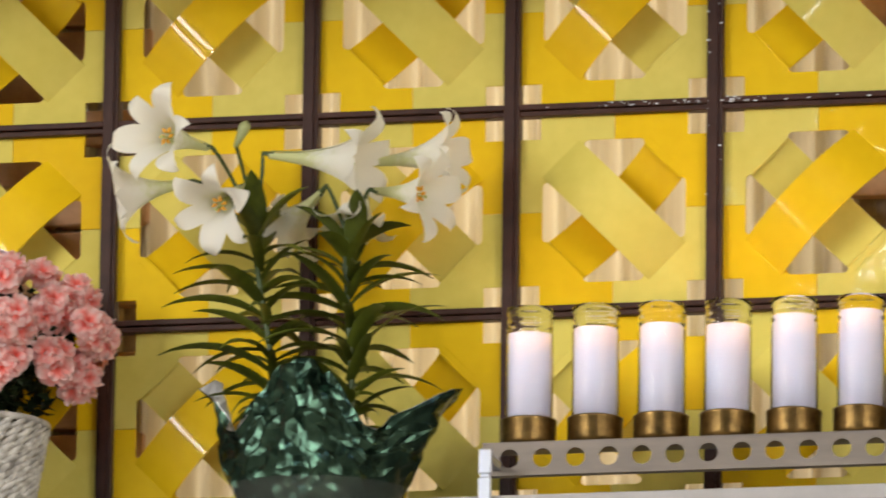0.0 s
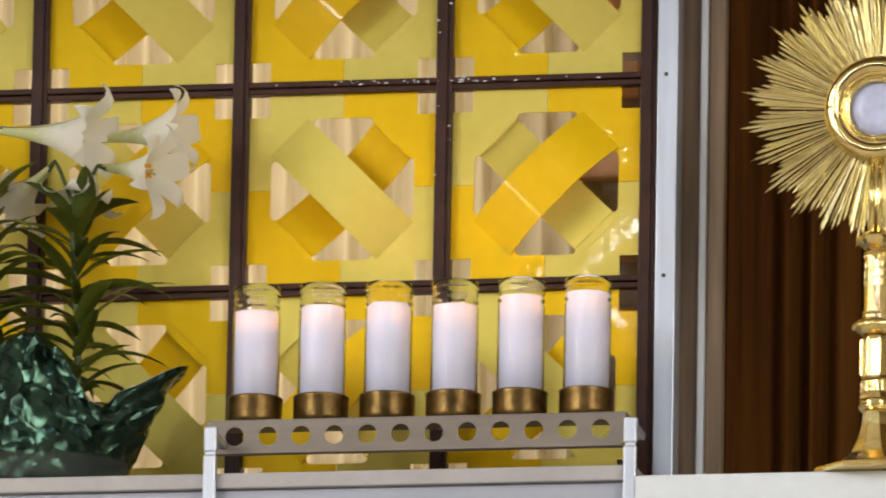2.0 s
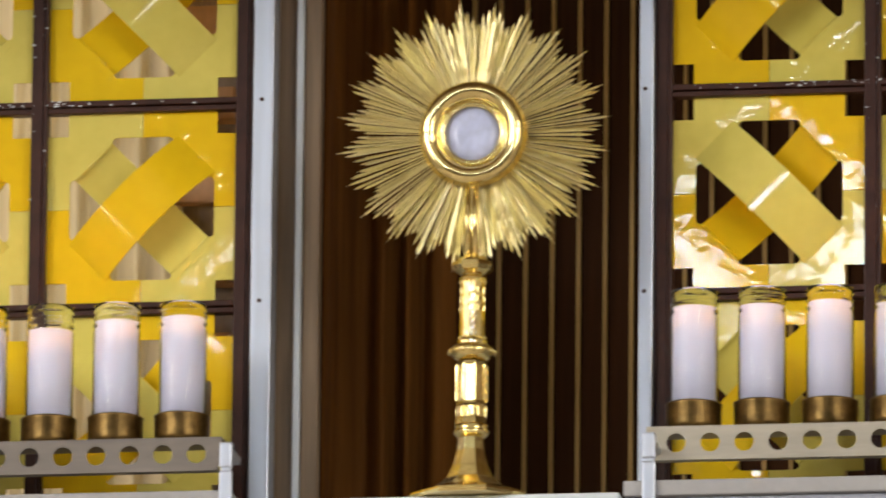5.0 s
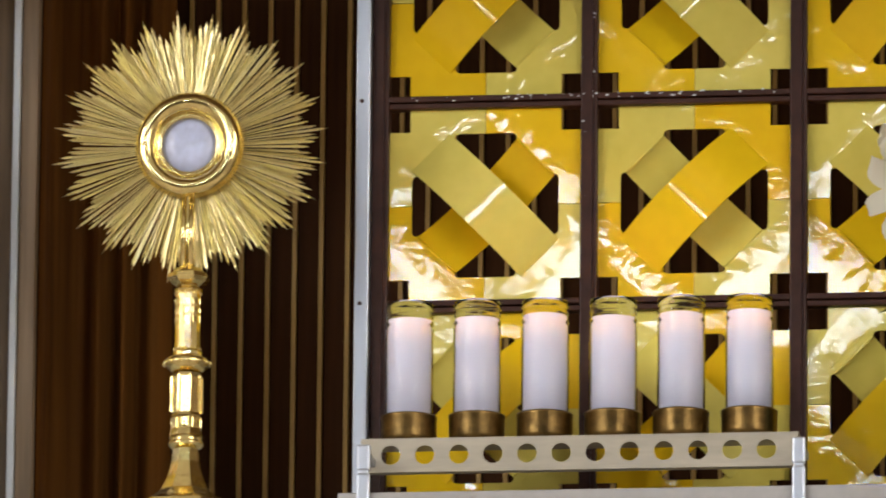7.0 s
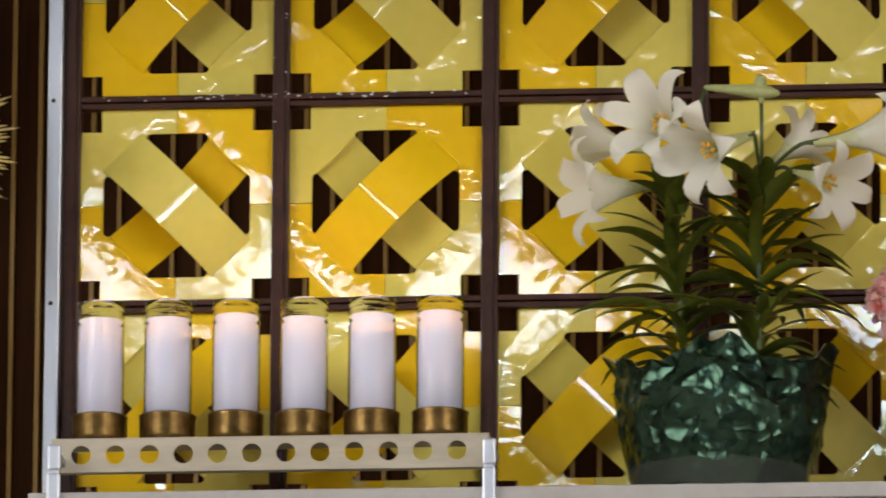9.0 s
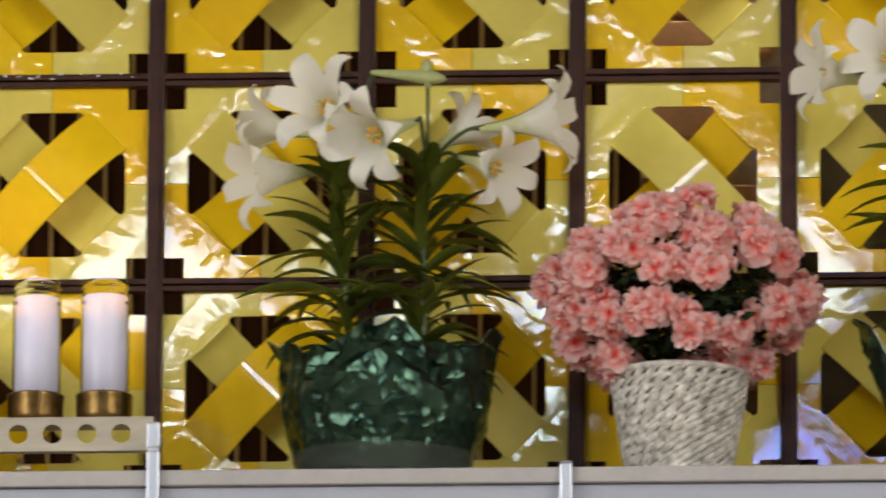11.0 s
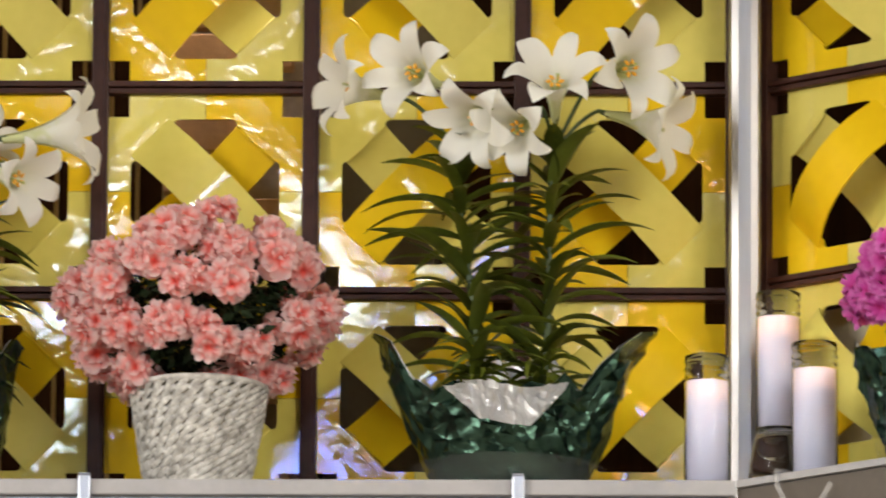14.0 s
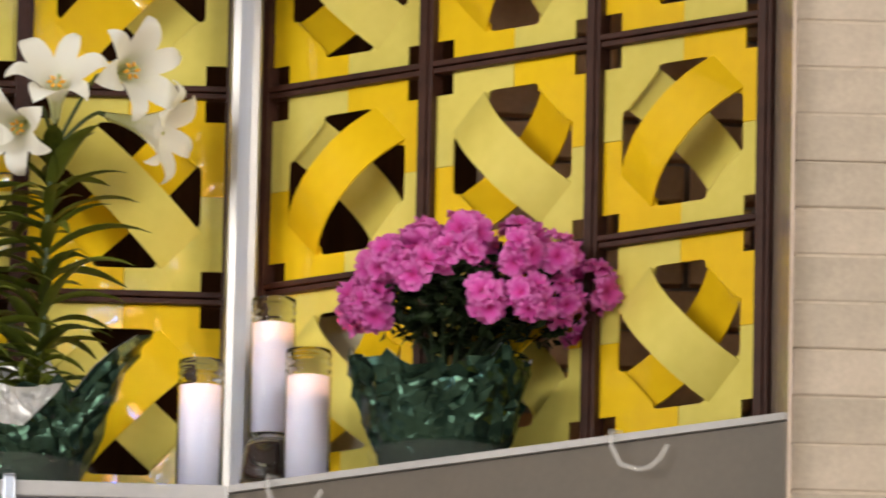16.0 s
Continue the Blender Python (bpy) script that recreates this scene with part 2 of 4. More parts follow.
PETAL = bloom_mat("white_petal", (0.66, 0.70, 0.36), (0.90, 0.91, 0.82), (0.93, 0.93, 0.88), 0.115)
PINK = petal_ramp(mat("pink_bloom", (0.9, 0.4, 0.4), rough=0.6, bump=0.1, spec=0.2), ((0.24, (0.85, 0.08, 0.06)), (1.0, (0.97, 0.82, 0.80)), (0.50, (0.94, 0.24, 0.20)), (0.74, (0.96, 0.48, 0.45))))
MAGENTA = petal_ramp(mat("magenta_bloom", (0.6, 0.08, 0.4), rough=0.55, bump=0.1, spec=0.2), ((0.15, (0.45, 0.012, 0.14)), (1.05, (0.76, 0.20, 0.56)), (0.5, (0.62, 0.055, 0.34)), (0.8, (0.68, 0.10, 0.45))))


GLASS = mat("clear_glass", (0.97, 0.97, 0.96), rough=0.03, vary=0.01, bump=0.05, transmission=1.0)
PLASTIC = mat("clear_plastic", (0.75, 0.75, 0.74), rough=0.15, vary=0.05, bump=0.05)
FLAME = bpy.data.materials.new("flame")
FLAME.use_nodes = True
_b = FLAME.node_tree.nodes["Principled BSDF"]
_b.inputs["Base Color"].default_value = (1, 0.8, 0.5, 1)
_b.inputs["Emission Color"].default_value, _b.inputs["Emission Strength"].default_value = (1.0, 0.42, 0.10, 1), 165.0


def let_through(m, amount, color):
    """Part of the light passes through the thin surface."""
    nt = m.node_tree
    tr, mx = nt.nodes.new("ShaderNodeBsdfTranslucent"), nt.nodes.new("ShaderNodeMixShader")
    tr.inputs[0].default_value = (*color, 1)
    mx.inputs[0].default_value = amount
    out = nt.nodes["Material Output"]
    nt.links.new(nt.nodes["Principled BSDF"].outputs[0], mx.inputs[1])
    nt.links.new(tr.outputs[0], mx.inputs[2])
    nt.links.new(mx.outputs[0], out.inputs[0])


def see_through(m, amount):
    """A thin clear sheet: most of the view passes straight through."""
    nt = m.node_tree
    tr, mx = nt.nodes.new("ShaderNodeBsdfTransparent"), nt.nodes.new("ShaderNodeMixShader")
    mx.inputs[0].default_value = amount
    nt.links.new(nt.nodes["Principled BSDF"].outputs[0], mx.inputs[1])
    nt.links.new(tr.outputs[0], mx.inputs[2])
    nt.links.new(mx.outputs[0], nt.nodes["Material Output"].inputs[0])


GLASS.node_tree.nodes["Principled BSDF"].inputs["IOR"].default_value = 1.30
see_through(PLASTIC, 0.975)
HOOK = mat("clear_hook_plastic", (0.80, 0.79, 0.77), rough=0.2, vary=0.05)
see_through(HOOK, 0.76)
let_through(WAX, 0.36, (0.93, 0.84, 0.78))
let_through(CREAM, 0.4, (0.85, 0.74, 0.55))
let_through(PETAL, 0.34, (0.92, 0.93, 0.78))
let_through(LEAF, 0.07, (0.16, 0.20, 0.02))
let_through(LEAF_LOW, 0.25, (0.20, 0.25, 0.03))
let_through(PINK, 0.48, (1.0, 0.46, 0.40))
let_through(MAGENTA, 0.2, (0.7, 0.12, 0.4))
PILLAR_MORTAR = mat("pale_mortar", (0.50, 0.42, 0.335), rough=0.95, vary=0.12, scale=60, bump=0.4)
POLISHED = mat("polished_tan_stone", (0.52, 0.42, 0.34), rough=0.22, vary=0.1, scale=10, coat=0.6)


# ---- mesh helpers ----
def mesh_of(name, bm, material, smooth=False):
    me = bpy.data.meshes.new(name)
    bmesh.ops.recalc_face_normals(bm, faces=bm.faces)
    bm.to_mesh(me)
    bm.free()
    for m in material if isinstance(material, (list, tuple)) else [material]:
        me.materials.append(m)
    if smooth:
        me.polygons.foreach_set("use_smooth", [True] * len(me.polygons))
    return me


def part(name, bm, material, parent, label="", at=None, smooth=False):
    me = bm if isinstance(bm, bpy.types.Mesh) else mesh_of(name, bm, material, smooth)
    ob = new(name, me)
    ob.parent = parent
    if at is not None:
        ob.matrix_local = at
    if label:
        tagged(ob, label)
    return ob


def thing(name, at, label, category, group="", kind=""):
    ob = new(name)
    ob.empty_display_size = 0.05
    ob.matrix_world = at
    return tagged(ob, label, category, group, kind)


def box(bm, lo, hi, bevel=0.0, mi=0):
    v = [bm.verts.new((x, y, z)) for x in (lo[0], hi[0]) for y in (lo[1], hi[1]) for z in (lo[2], hi[2])]
    fs = [bm.faces.new([v[i] for i in q]) for q in ((0, 1, 3, 2), (4, 6, 7, 5), (0, 4, 5, 1), (2, 3, 7, 6), (0, 2, 6, 4), (1, 5, 7, 3))]
    for f in fs:
        f.material_index = mi
    if bevel:
        bmesh.ops.bevel(bm, geom=list({e for f in fs for e in f.edges}), offset=bevel, segments=2, affect="EDGES", profile=0.5)
    return fs


def block(name, lo, hi, material, label="", category="", kind="structure", bevel=0.0):
    bm = bmesh.new()
    c = [(a + b) / 2 for a, b in zip(lo, hi)]
    box(bm, [a - k for a, k in zip(lo, c)], [b - k for b, k in zip(hi, c)], bevel)
    ob = new(name, mesh_of(name, bm, material))
    ob.location = c
    return tagged(ob, label, category, "", kind)


def lathe(bm, prof, seg=32, mi=0, wob=None, phase=0.0):
    """Turns (r, z) rows round the z axis; closed at rows whose r is 0."""
    rings = []
    for r, z in prof:
        if r <= 1e-6:
            rings.append([bm.verts.new((0, 0, z))])
        else:
            rings.append([bm.verts.new((r * math.cos(phase + 2 * math.pi * i / seg), r * math.sin(phase + 2 * math.pi * i / seg), z)) for i in range(seg)])
    for a, b in zip(rings, rings[1:]):
        for i in range(seg):
            j = (i + 1) % seg
            q = [a[0] if len(a) == 1 else a[i], a[0] if len(a) == 1 else a[j], b[0] if len(b) == 1 else b[j], b[0] if len(b) == 1 else b[i]]
            q = list(dict.fromkeys(q))
            if len(q) > 2:
                bm.faces.new(q).material_index = mi
    return rings


def torus(bm, R, r, seg=48, tube=14, m=Matrix()):
    rows = []
    for i in range(seg):
        a = 2 * math.pi * i / seg
        rows.append([bm.verts.new(m @ Vector(((R + r * math.cos(2 * math.pi * j / tube)) * math.cos(a), (R + r * math.cos(2 * math.pi * j / tube)) * math.sin(a),
                                             r * math.sin(2 * math.pi * j / tube)))) for j in range(tube)])
    for i in range(seg):
        for j in range(tube):
            bm.faces.new((rows[i][j], rows[(i + 1) % seg][j], rows[(i + 1) % seg][(j + 1) % tube], rows[i][(j + 1) % tube]))


def tube(bm, pts, radii, seg=8, mi=0):
    rows = []
    n = len(pts)
    for k, p in enumerate(pts):
        p = Vector(p)
        d = (Vector(pts[min(k + 1, n - 1)]) - Vector(pts[max(k - 1, 0)])).normalized()
        s = d.cross(Vector((0.3, 1, 0.2))).normalized()
        u = s.cross(d)
        r = radii[k] if isinstance(radii, (list, tuple)) else radii
        rows.append([bm.verts.new(p + (s * math.cos(2 * math.pi * i / seg) + u * math.sin(2 * math.pi * i / seg)) * r) for i in range(seg)])
    for a, b in zip(rows, rows[1:]):
        for i in range(seg):
            bm.faces.new((a[i], a[(i + 1) % seg], b[(i + 1) % seg], b[i])).material_index = mi
    bm.faces.new(rows[0]).material_index = mi
    bm.faces.new(rows[-1]).material_index = mi


# ---- the shell of the church ----
block("floor", (-9, -26, -0.2), (9, 2.5, 0), FLOOR, "smooth warm grey tiled church floor", "floor")
block("ceiling", (-9.2, -26.2, 13), (9.2, 2.7, 13.2), NAVE, "pale plastered ceiling of the church", "ceiling")
block("wall_back", (-9, 2.5, 0), (9, 2.7, 13), NAVE, "plain plastered wall behind the sanctuary", "wall")
block("wall_left", (-9.2, -26, 0), (-9, 2.5, 13), NAVE, "plain plastered side wall of the nave", "wall")
block("wall_right", (9, -26, 0), (9.2, 2.5, 13), NAVE, "plain plastered side wall of the nave", "wall")
block("wall_entrance", (-9, -26.2, 0), (9, -26, 13), ENTRY, "dull tan plastered entrance wall of the nave", "wall")

# ---- the lattice screens ----
G, ZT = 0.305, 5.2786          # pitch of the squares; height of the upper rail
BV, BH = 0.0122, 0.0092        # half widths of uprights and rails
INNER, FOLD = 0.1075, 0.0535   # half of the cut-out square; where the straps' folds begin


def quadrant(bm, sx, sz, g, mi, rnd):
    """One corner of a panel, never quite flat: an L with a notched outer corner and a slanting inner fold."""
    k = g / 0.305
    o, n, i, f = 0.1505 * k, 0.1105 * k, INNER * k, FOLD * k
    fill = [(0.0, 0.0175), (0.0004, 0.0140), (0.0016, 0.0112), (0.0036, 0.0092), (0.0060, 0.0086), (0.0085, 0.0085)]
    pts = [(0.0004, o), (n, o), (n, n), (o, n), (o, 0.0004), (i, 0.0004)] + [(i - a, f - b) for a, b in fill] + [(f - b, i - a) for a, b in reversed(fill)] + [(0.0004, i)]
    tx, tz = radians(rnd.uniform(-0.40, 0.40)), radians(rnd.uniform(-0.40, 0.40))
    tilt = lambda x, z: (x - i) * tx + (z - i) * tz
    lo = [bm.verts.new((sx * x, 0.0015 + tilt(x, z), sz * z)) for x, z in pts]
    up = [bm.verts.new((sx * x, -0.0015 + tilt(x, z), sz * z)) for x, z in pts]
    for ring in (lo, up):
        bm.faces.new(ring).material_index = mi
    for a in range(len(pts)):
        b = (a + 1) % len(pts)
        bm.faces.new((lo[a], lo[b], up[b], up[a])).material_index = mi
    known = set(bm.faces)
    a, b = (i - 0.0095, f - 0.0075), (f - 0.0075, i - 0.0095)
    tube(bm, [(sx * x, tilt(x, z), sz * z) for x, z in (a, b)], 0.0021, 12, mi)
    for face in set(bm.faces) - known:
        face.smooth = len(face.verts) == 4


def panel_mesh(g, rnd):
    bm = bmesh.new()
    for sx, sz, mi in ((-1, 1, 0), (1, -1, 0), (1, 1, 1), (-1, -1, 1)):
        quadrant(bm, sx, sz, g, mi, rnd)
    return mesh_of("panel", bm, [PALE, YELLOW])


def strap_mesh(g, bow, sign, name, material):
    """A strap across the cut-out from corner to corner, bent out (bow < 0) or in."""
    k = g / 0.305
    bm = bmesh.new()
    half, smax = (INNER - FOLD) / math.sqrt(2) * k + 0.0006, (INNER + FOLD) / math.sqrt(2) * k
    rows = []
    for a in range(25):
        s = -smax + 2 * smax * a / 24
        q = abs(s) / smax
        y = bow * (1 - q ** 2.0) * (1 - 0.12 * (1 - q))
        row = []
        for w in (-half, half):
            x, z = (s + w) / math.sqrt(2), (s - w) / math.sqrt(2)
            row.append((x, y, z * sign))
        rows.append(row)
    front = [[bm.verts.new((x, y - 0.0016, z)) for x, y, z in r] for r in rows]
    back = [[bm.verts.new((x, y + 0.0016, z)) for x, y, z in r] for r in rows]
    for a in range(24):
        bm.faces.new((front[a][0], front[a][1], front[a + 1][1], front[a + 1][0]))
        bm.faces.new((back[a][0], back[a + 1][0], back[a + 1][1], back[a][1]))
        for e in (0, 1):
            bm.faces.new((front[a][e], front[a + 1][e], back[a + 1][e], back[a][e]))
    bm.faces.new((front[0][0], front[0][1], back[0][1], back[0][0]))
    bm.faces.new((front[24][0], front[24][1], back[24][1], back[24][0]))
    bm.normal_update()
    for e in bm.edges:
        if len(e.link_faces) == 2 and e.calc_face_angle(0) > 0.7:
            e.smooth = False
    return mesh_of(name, bm, material, smooth=True)


def upright_mesh(h, half, depth=0.014):
    bm = bmesh.new()
    box(bm, (-half, -depth, 0), (half, depth, h), 0.002)
    box(bm, (-half * 0.45, -depth - 0.004, 0), (half * 0.45, -depth + 0.002, h))
    return mesh_of("upright", bm, BROWN)


def rail_mesh(w):
    bm = bmesh.new()
    box(bm, (0, -0.0105, -BH), (w, 0.0105, -0.001), 0.0015)
    box(bm, (0, -0.0135, 0.0005), (w, 0.0105, BH), 0.0015)
    return mesh_of("rail", bm, BROWN)


def lattice(name, at, cols, rows, g, flip, label, out_=-0.036, in_=0.032):
    """A screen: x along it, z up from its lowest rail; front towards -y."""
    top = thing(name, at, label, "lattice screen", "", "structure")
    rnd = random.Random(cols * 10 + flip)
    straps = {(0, 0): strap_mesh(g, out_, -1, "pale_strap", PALE), (0, 1): strap_mesh(g, in_, 1, "yellow_strap", YELLOW),
              (1, 0): strap_mesh(g, in_, -1, "pale_strap", PALE), (1, 1): strap_mesh(g, out_, 1, "yellow_strap", YELLOW)}
    up_me, rail_me = upright_mesh(g * rows, BV), rail_mesh(g - 2 * BV)
    for c in range(cols + 1):
        part("upright", up_me, None, top, at=pose(c * g, 0, 0))
    for r in range(rows + 1):
        for c in range(cols):
            part("rail", rail_me, None, top, at=pose(c * g + BV, 0, r * g))
    for r in range(rows):
        for c in range(cols):
            p = part("panel", panel_mesh(g, rnd), None, top, at=pose((c + 0.5) * g, 0.002, (r + 0.5) * g, rnd.uniform(-0.2, 0.2), 0, rnd.uniform(-0.2, 0.2)))
            kind = (r + c + flip) % 2
            part("strap", straps[kind, 0], None, p, "pale yellow acrylic strap")
            part("strap", straps[kind, 1], None, p, "deep yellow acrylic strap")
    return top


Z_LOW = ZT - 2 * G
SIDE = 0.655                    # turn of the side screen towards the nave, radians
SG = 0.292
sdir = Vector((math.cos(SIDE), -math.sin(SIDE), 0))
snor = Vector((-math.sin(SIDE), -math.cos(SIDE), 0))
lattice("lattice_screen", pose(-0.62 - 6 * G, 0, Z_LOW), 6, 3, G, 1, "brown-framed screen of woven yellow acrylic panels before a cream curtain")
lattice("lattice_screen", pose(0, 0, Z_LOW), 7, 3, G, 1, "brown-framed screen of woven yellow acrylic panels before dark slats")
lattice("lattice_screen", pose(2.181, 0.004, ZT + 0.001 - 2 * SG, 0, 0, -math.degrees(SIDE)), 3, 3, SG, 0, "slanting brown-framed screen of woven yellow acrylic panels", -0.047, 0.042)

# posts and jambs of the opening
Z0, Z1 = 4.60, ZT + 1.02 * G


def post(name, lo, hi, material, label, screws=()):
    ob = block(name, lo, hi, material, label, "post", bevel=0.002)
    for z in screws:
        bm = bmesh.new()
        bmesh.ops.create_cone(bm, cap_ends=True, segments=10, radius1=0.0035, radius2=0.0025, depth=0.003, matrix=Matrix.Rotation(radians(90), 4, "X"))
        part("screw", bm, BROWN, ob, at=pose(-0.002, lo[1] - 0.001 - ob.location.y, z - ob.location.z))
    return ob


SCREWS = (ZT + 0.003 * 0, ZT - G + 0.003)
post("post_left", (-0.604, -0.030, Z0), (-0.574, 0.02, Z1), ALU, "bright aluminium post with small screws", SCREWS)
post("post_right", (-0.034, -0.030, Z0), (-0.0135, 0.02, Z1), ALU, "bright aluminium post with small screws", SCREWS)
block("jamb_left", (-0.620, 0.045, Z0), (-0.5505, 0.060, Z1), OAK, "brown oak jamb lining of the niche", "jamb")
block("jamb_strip", (-0.5500, 0.028, Z0), (-0.5395, 0.050, Z1), PAINT, "thin white metal strip of the niche", "trim", bevel=0.002)
block("jamb_edge", (-0.5390, 0.036, Z0), (-0.5140, 0.062, Z1), OAK, "brown oak edge board of the niche", "trim", bevel=0.002)
block("post_corner", (2.127, -0.075, Z0 + 0.045), (2.173, -0.029, Z1), POST_ALU, "rounded brushed aluminium corner post", "post", bevel=0.014)
# unseen; reaches far forward only to darken the top row of panels
block("header_beam", (-2.6, -0.70, Z1), (2.85, 0.012, Z1 + 0.3), OAK, "unseen oak beam above the screens, deepened to shade the top panels", "beam")

# shelf along the screens
ZS = 4.643
block("shelf", (-2.7, -0.28, ZS - 0.022), (-0.585, 0.02, ZS), SHELF, "pale grey painted shelf below the screen", "shelf", bevel=0.002)
block("shelf_right", (-0.02, -0.28, ZS - 0.022), (2.135, 0.02, ZS), SHELF, "pale grey painted shelf below the screen", "shelf", bevel=0.002)
block("shelf_fascia", (-2.7, -0.268, 0), (-0.585, -0.02, ZS - 0.0235), FASCIA, "white laminate front below the shelf", "panel")
block("shelf_fascia_right", (-0.02, -0.268, 0), (2.135, -0.02, ZS - 0.0235), FASCIA, "white laminate front below the shelf", "panel")
block("niche_table", (-0.582, -0.30, 0), (-0.023, 0.30, ZS - 0.020), WHITE, "white cloth-covered table standing in the niche", "table", bevel=0.004)


def side_slab(name, s0, s1, d0, d1, z0, z1, material, label):
    """A slab along the side screen: s along it, d out from it."""
    bm = bmesh.new()
    o = Vector((2.181, 0.004, 0))
    a = [o + sdir * s + snor * d for s, d in ((s0[0], d0), (s0[1], d1), (s1, d1), (s1, d0))]
    lo, hi = [bm.verts.new((p.x, p.y, z0)) for p in a], [bm.verts.new((p.x, p.y, z1)) for p in a]
    bm.faces.new(lo), bm.faces.new(hi)
    for i in range(4):
        bm.faces.new((lo[i], lo[(i + 1) % 4], hi[(i + 1) % 4], hi[i]))
    return tagged(new(name, mesh_of(name, bm, material)), label, "shelf", "", "structure")


side_slab("side_cloth", (0.0, 0.0), 0.285, -0.075, -0.06, 4.55, 4.955, CREAM, "pale cloth hung low behind the slanting screen")
side_slab("side_shelf", (-0.02, 0.1365), 1.08, -0.02, 0.25, ZS - 0.010, ZS, SHELF, "pale edge of the shelf below the slanting screen")
side_slab("side_shelf_fascia", (-0.02, 0.132), 1.08, -0.02, 0.243, 0, ZS - 0.0115, TAUPE, "taupe laminate front of the slanting shelf")

# behind the screens
bm = bmesh.new()
rows = [[], []]
N = 640
for i in range(N + 1):
    x = -2.0 + 1.29 * i / N
    ph = 2 * math.pi * (x / 0.046 + 0.25 * math.sin(x * 9))
    y = 0.13 + 0.016 * math.sin(ph) + 0.004 * math.sin(x * 31)
    for k, z in enumerate((Z0 - 0.1, Z1 + 0.3)):
        rows[k].append(bm.verts.new((x, y, z)))
for i in range(N):
    bm.faces.new((rows[0][i], rows[0][i + 1], rows[1][i + 1], rows[1][i]))
tagged(new("curtain", mesh_of("curtain", bm, CREAM, smooth=True)), "cream pleated curtain hanging behind the screen", "curtain")

slat_wall = block("wall_slats", (-0.70, 0.62, Z0 - 0.2), (2.9, 0.66, Z1 + 0.3), SLAT, "dark brown boarded wall with thin gilt ribs", "wall")
bm = bmesh.new()
box(bm, (-0.0034, -0.006, -0.5), (0.0034, 0.006, 0.5), 0.001)
rib = mesh_of("rib", bm, RIB)
bm = bmesh.new()
box(bm, (-0.0165, -0.004, -0.5), (0.0165, 0.004, 0.5), 0.002)
slat = mesh_of("slat", bm, SLAT)
hz = Z1 - Z0 + 0.5
for i in range(52):
    x = -0.415 + 0.0405 * i
    for me, nm, dx, y in ((rib, "rib", 0, 0.610), (slat, "slat", 0.0203, 0.616)):
        o = part(nm, me, None, slat_wall, at=pose(x + dx - slat_wall.location.x, y - slat_wall.location.y, 0))
        o.scale = (1, 1, hz)
# brown drape at the left of the niche, pleat by pleat
drape = thing("drape", pose(-0.50, 0.56, Z0 - 0.1), "dark brown pleated drape inside the niche", "drape")
for p in range(4):
    bm = bmesh.new()
    rows = [[], []]
    for i in range(41):
        x = -0.10 + 0.052 * p + 0.052 * i / 40
        y = 0.018 * math.sin(2 * math.pi * x / 0.052 + 1.3 * math.sin((x - 0.5) * 40)) - 0.05 * (x - 0.1)
        for k, z in enumerate((0, Z1 - Z0 + 0.4)):
            rows[k].append(bm.verts.new((x, y, z)))
    for i in range(40):
        bm.faces.new((rows[0][i], rows[0][i + 1], rows[1][i + 1], rows[1][i]))
    part("pleat", bm, DRAPE, drape, smooth=True)


def brick_mesh(l, h, d, seed, material):
    bm = bmesh.new()
    box(bm, (-l / 2, -d / 2, -h / 2), (l / 2, d / 2, h / 2), 0.003)
    rnd = random.Random(seed)
    for v in bm.verts:
        v.co += Vector((rnd.uniform(-1, 1), rnd.uniform(-1, 1), rnd.uniform(-1, 1))) * 0.0008
    return mesh_of("brick", bm, material)


def brick_face(wall, x0, x1, y, z0, z1, material, l=0.19, h=0.052, j=0.010):
    """Bricks in running bond on the front (-y) of a wall piece."""
    me = [brick_mesh(l, h, 0.03, s, material) for s in range(3)]
    he = [brick_mesh(l / 2 - j / 2, h, 0.03, s, material) for s in range(2)]
    r, z = 0, z0
    base = Vector(wall.location)
    while z + h <= z1:
        x = x0
        k = 0
        while x < x1 - 0.01:
            hf = (k == 0 and r % 2 == 1)
            w = l / 2 - j / 2 if hf else l
            src = he if hf else me
            if x + w <= x1 + 0.02:
                part("brick", src[(r * 7 + k * 3) % len(src)], None, wall, at=Matrix.Translation(Vector((x + w / 2, y + random.uniform(-0.0015, 0.0015), z + h / 2)) - base))
            x += w + j
            k += 1
        z += h + j
        r += 1


# ---- piers and pillar ----
pier = block("pier_left_end", (-2.7, 0.128, Z0 - 0.2), (-1.81, 0.45, Z1 + 0.2), MORTAR, "rose brick pier behind the screen", "pier")
brick_face(pier, -2.10, -1.80, 0.118, Z0, Z1, BRICK)
pier = block("pier_left", (-0.745, 0.128, Z0 - 0.2), (-0.622, 0.45, Z1 + 0.2), MORTAR, "rose brick pier behind the screen", "pier")
brick_face(pier, -0.745, -0.622, 0.118, Z0, Z1, BRICK)
pier = block("pier_right", (1.305, 0.16, Z0 - 0.2), (1.535, 0.6, Z1 + 0.2), MORTAR, "rose brick pier behind the screen", "pier")
brick_face(pier, 1.305, 1.535, 0.15, Z0, Z1, BRICK)
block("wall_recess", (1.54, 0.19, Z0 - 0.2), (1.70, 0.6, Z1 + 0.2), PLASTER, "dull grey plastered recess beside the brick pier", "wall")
pier = block("pier_side", (2.50, 0.10, Z0 - 0.2), (3.2, 0.4, Z1 + 0.2), MORTAR, "brown brick wall behind the slanting screen", "pier")
brick_face(pier, 2.50, 3.1, 0.09, Z0, Z1, BRICK)
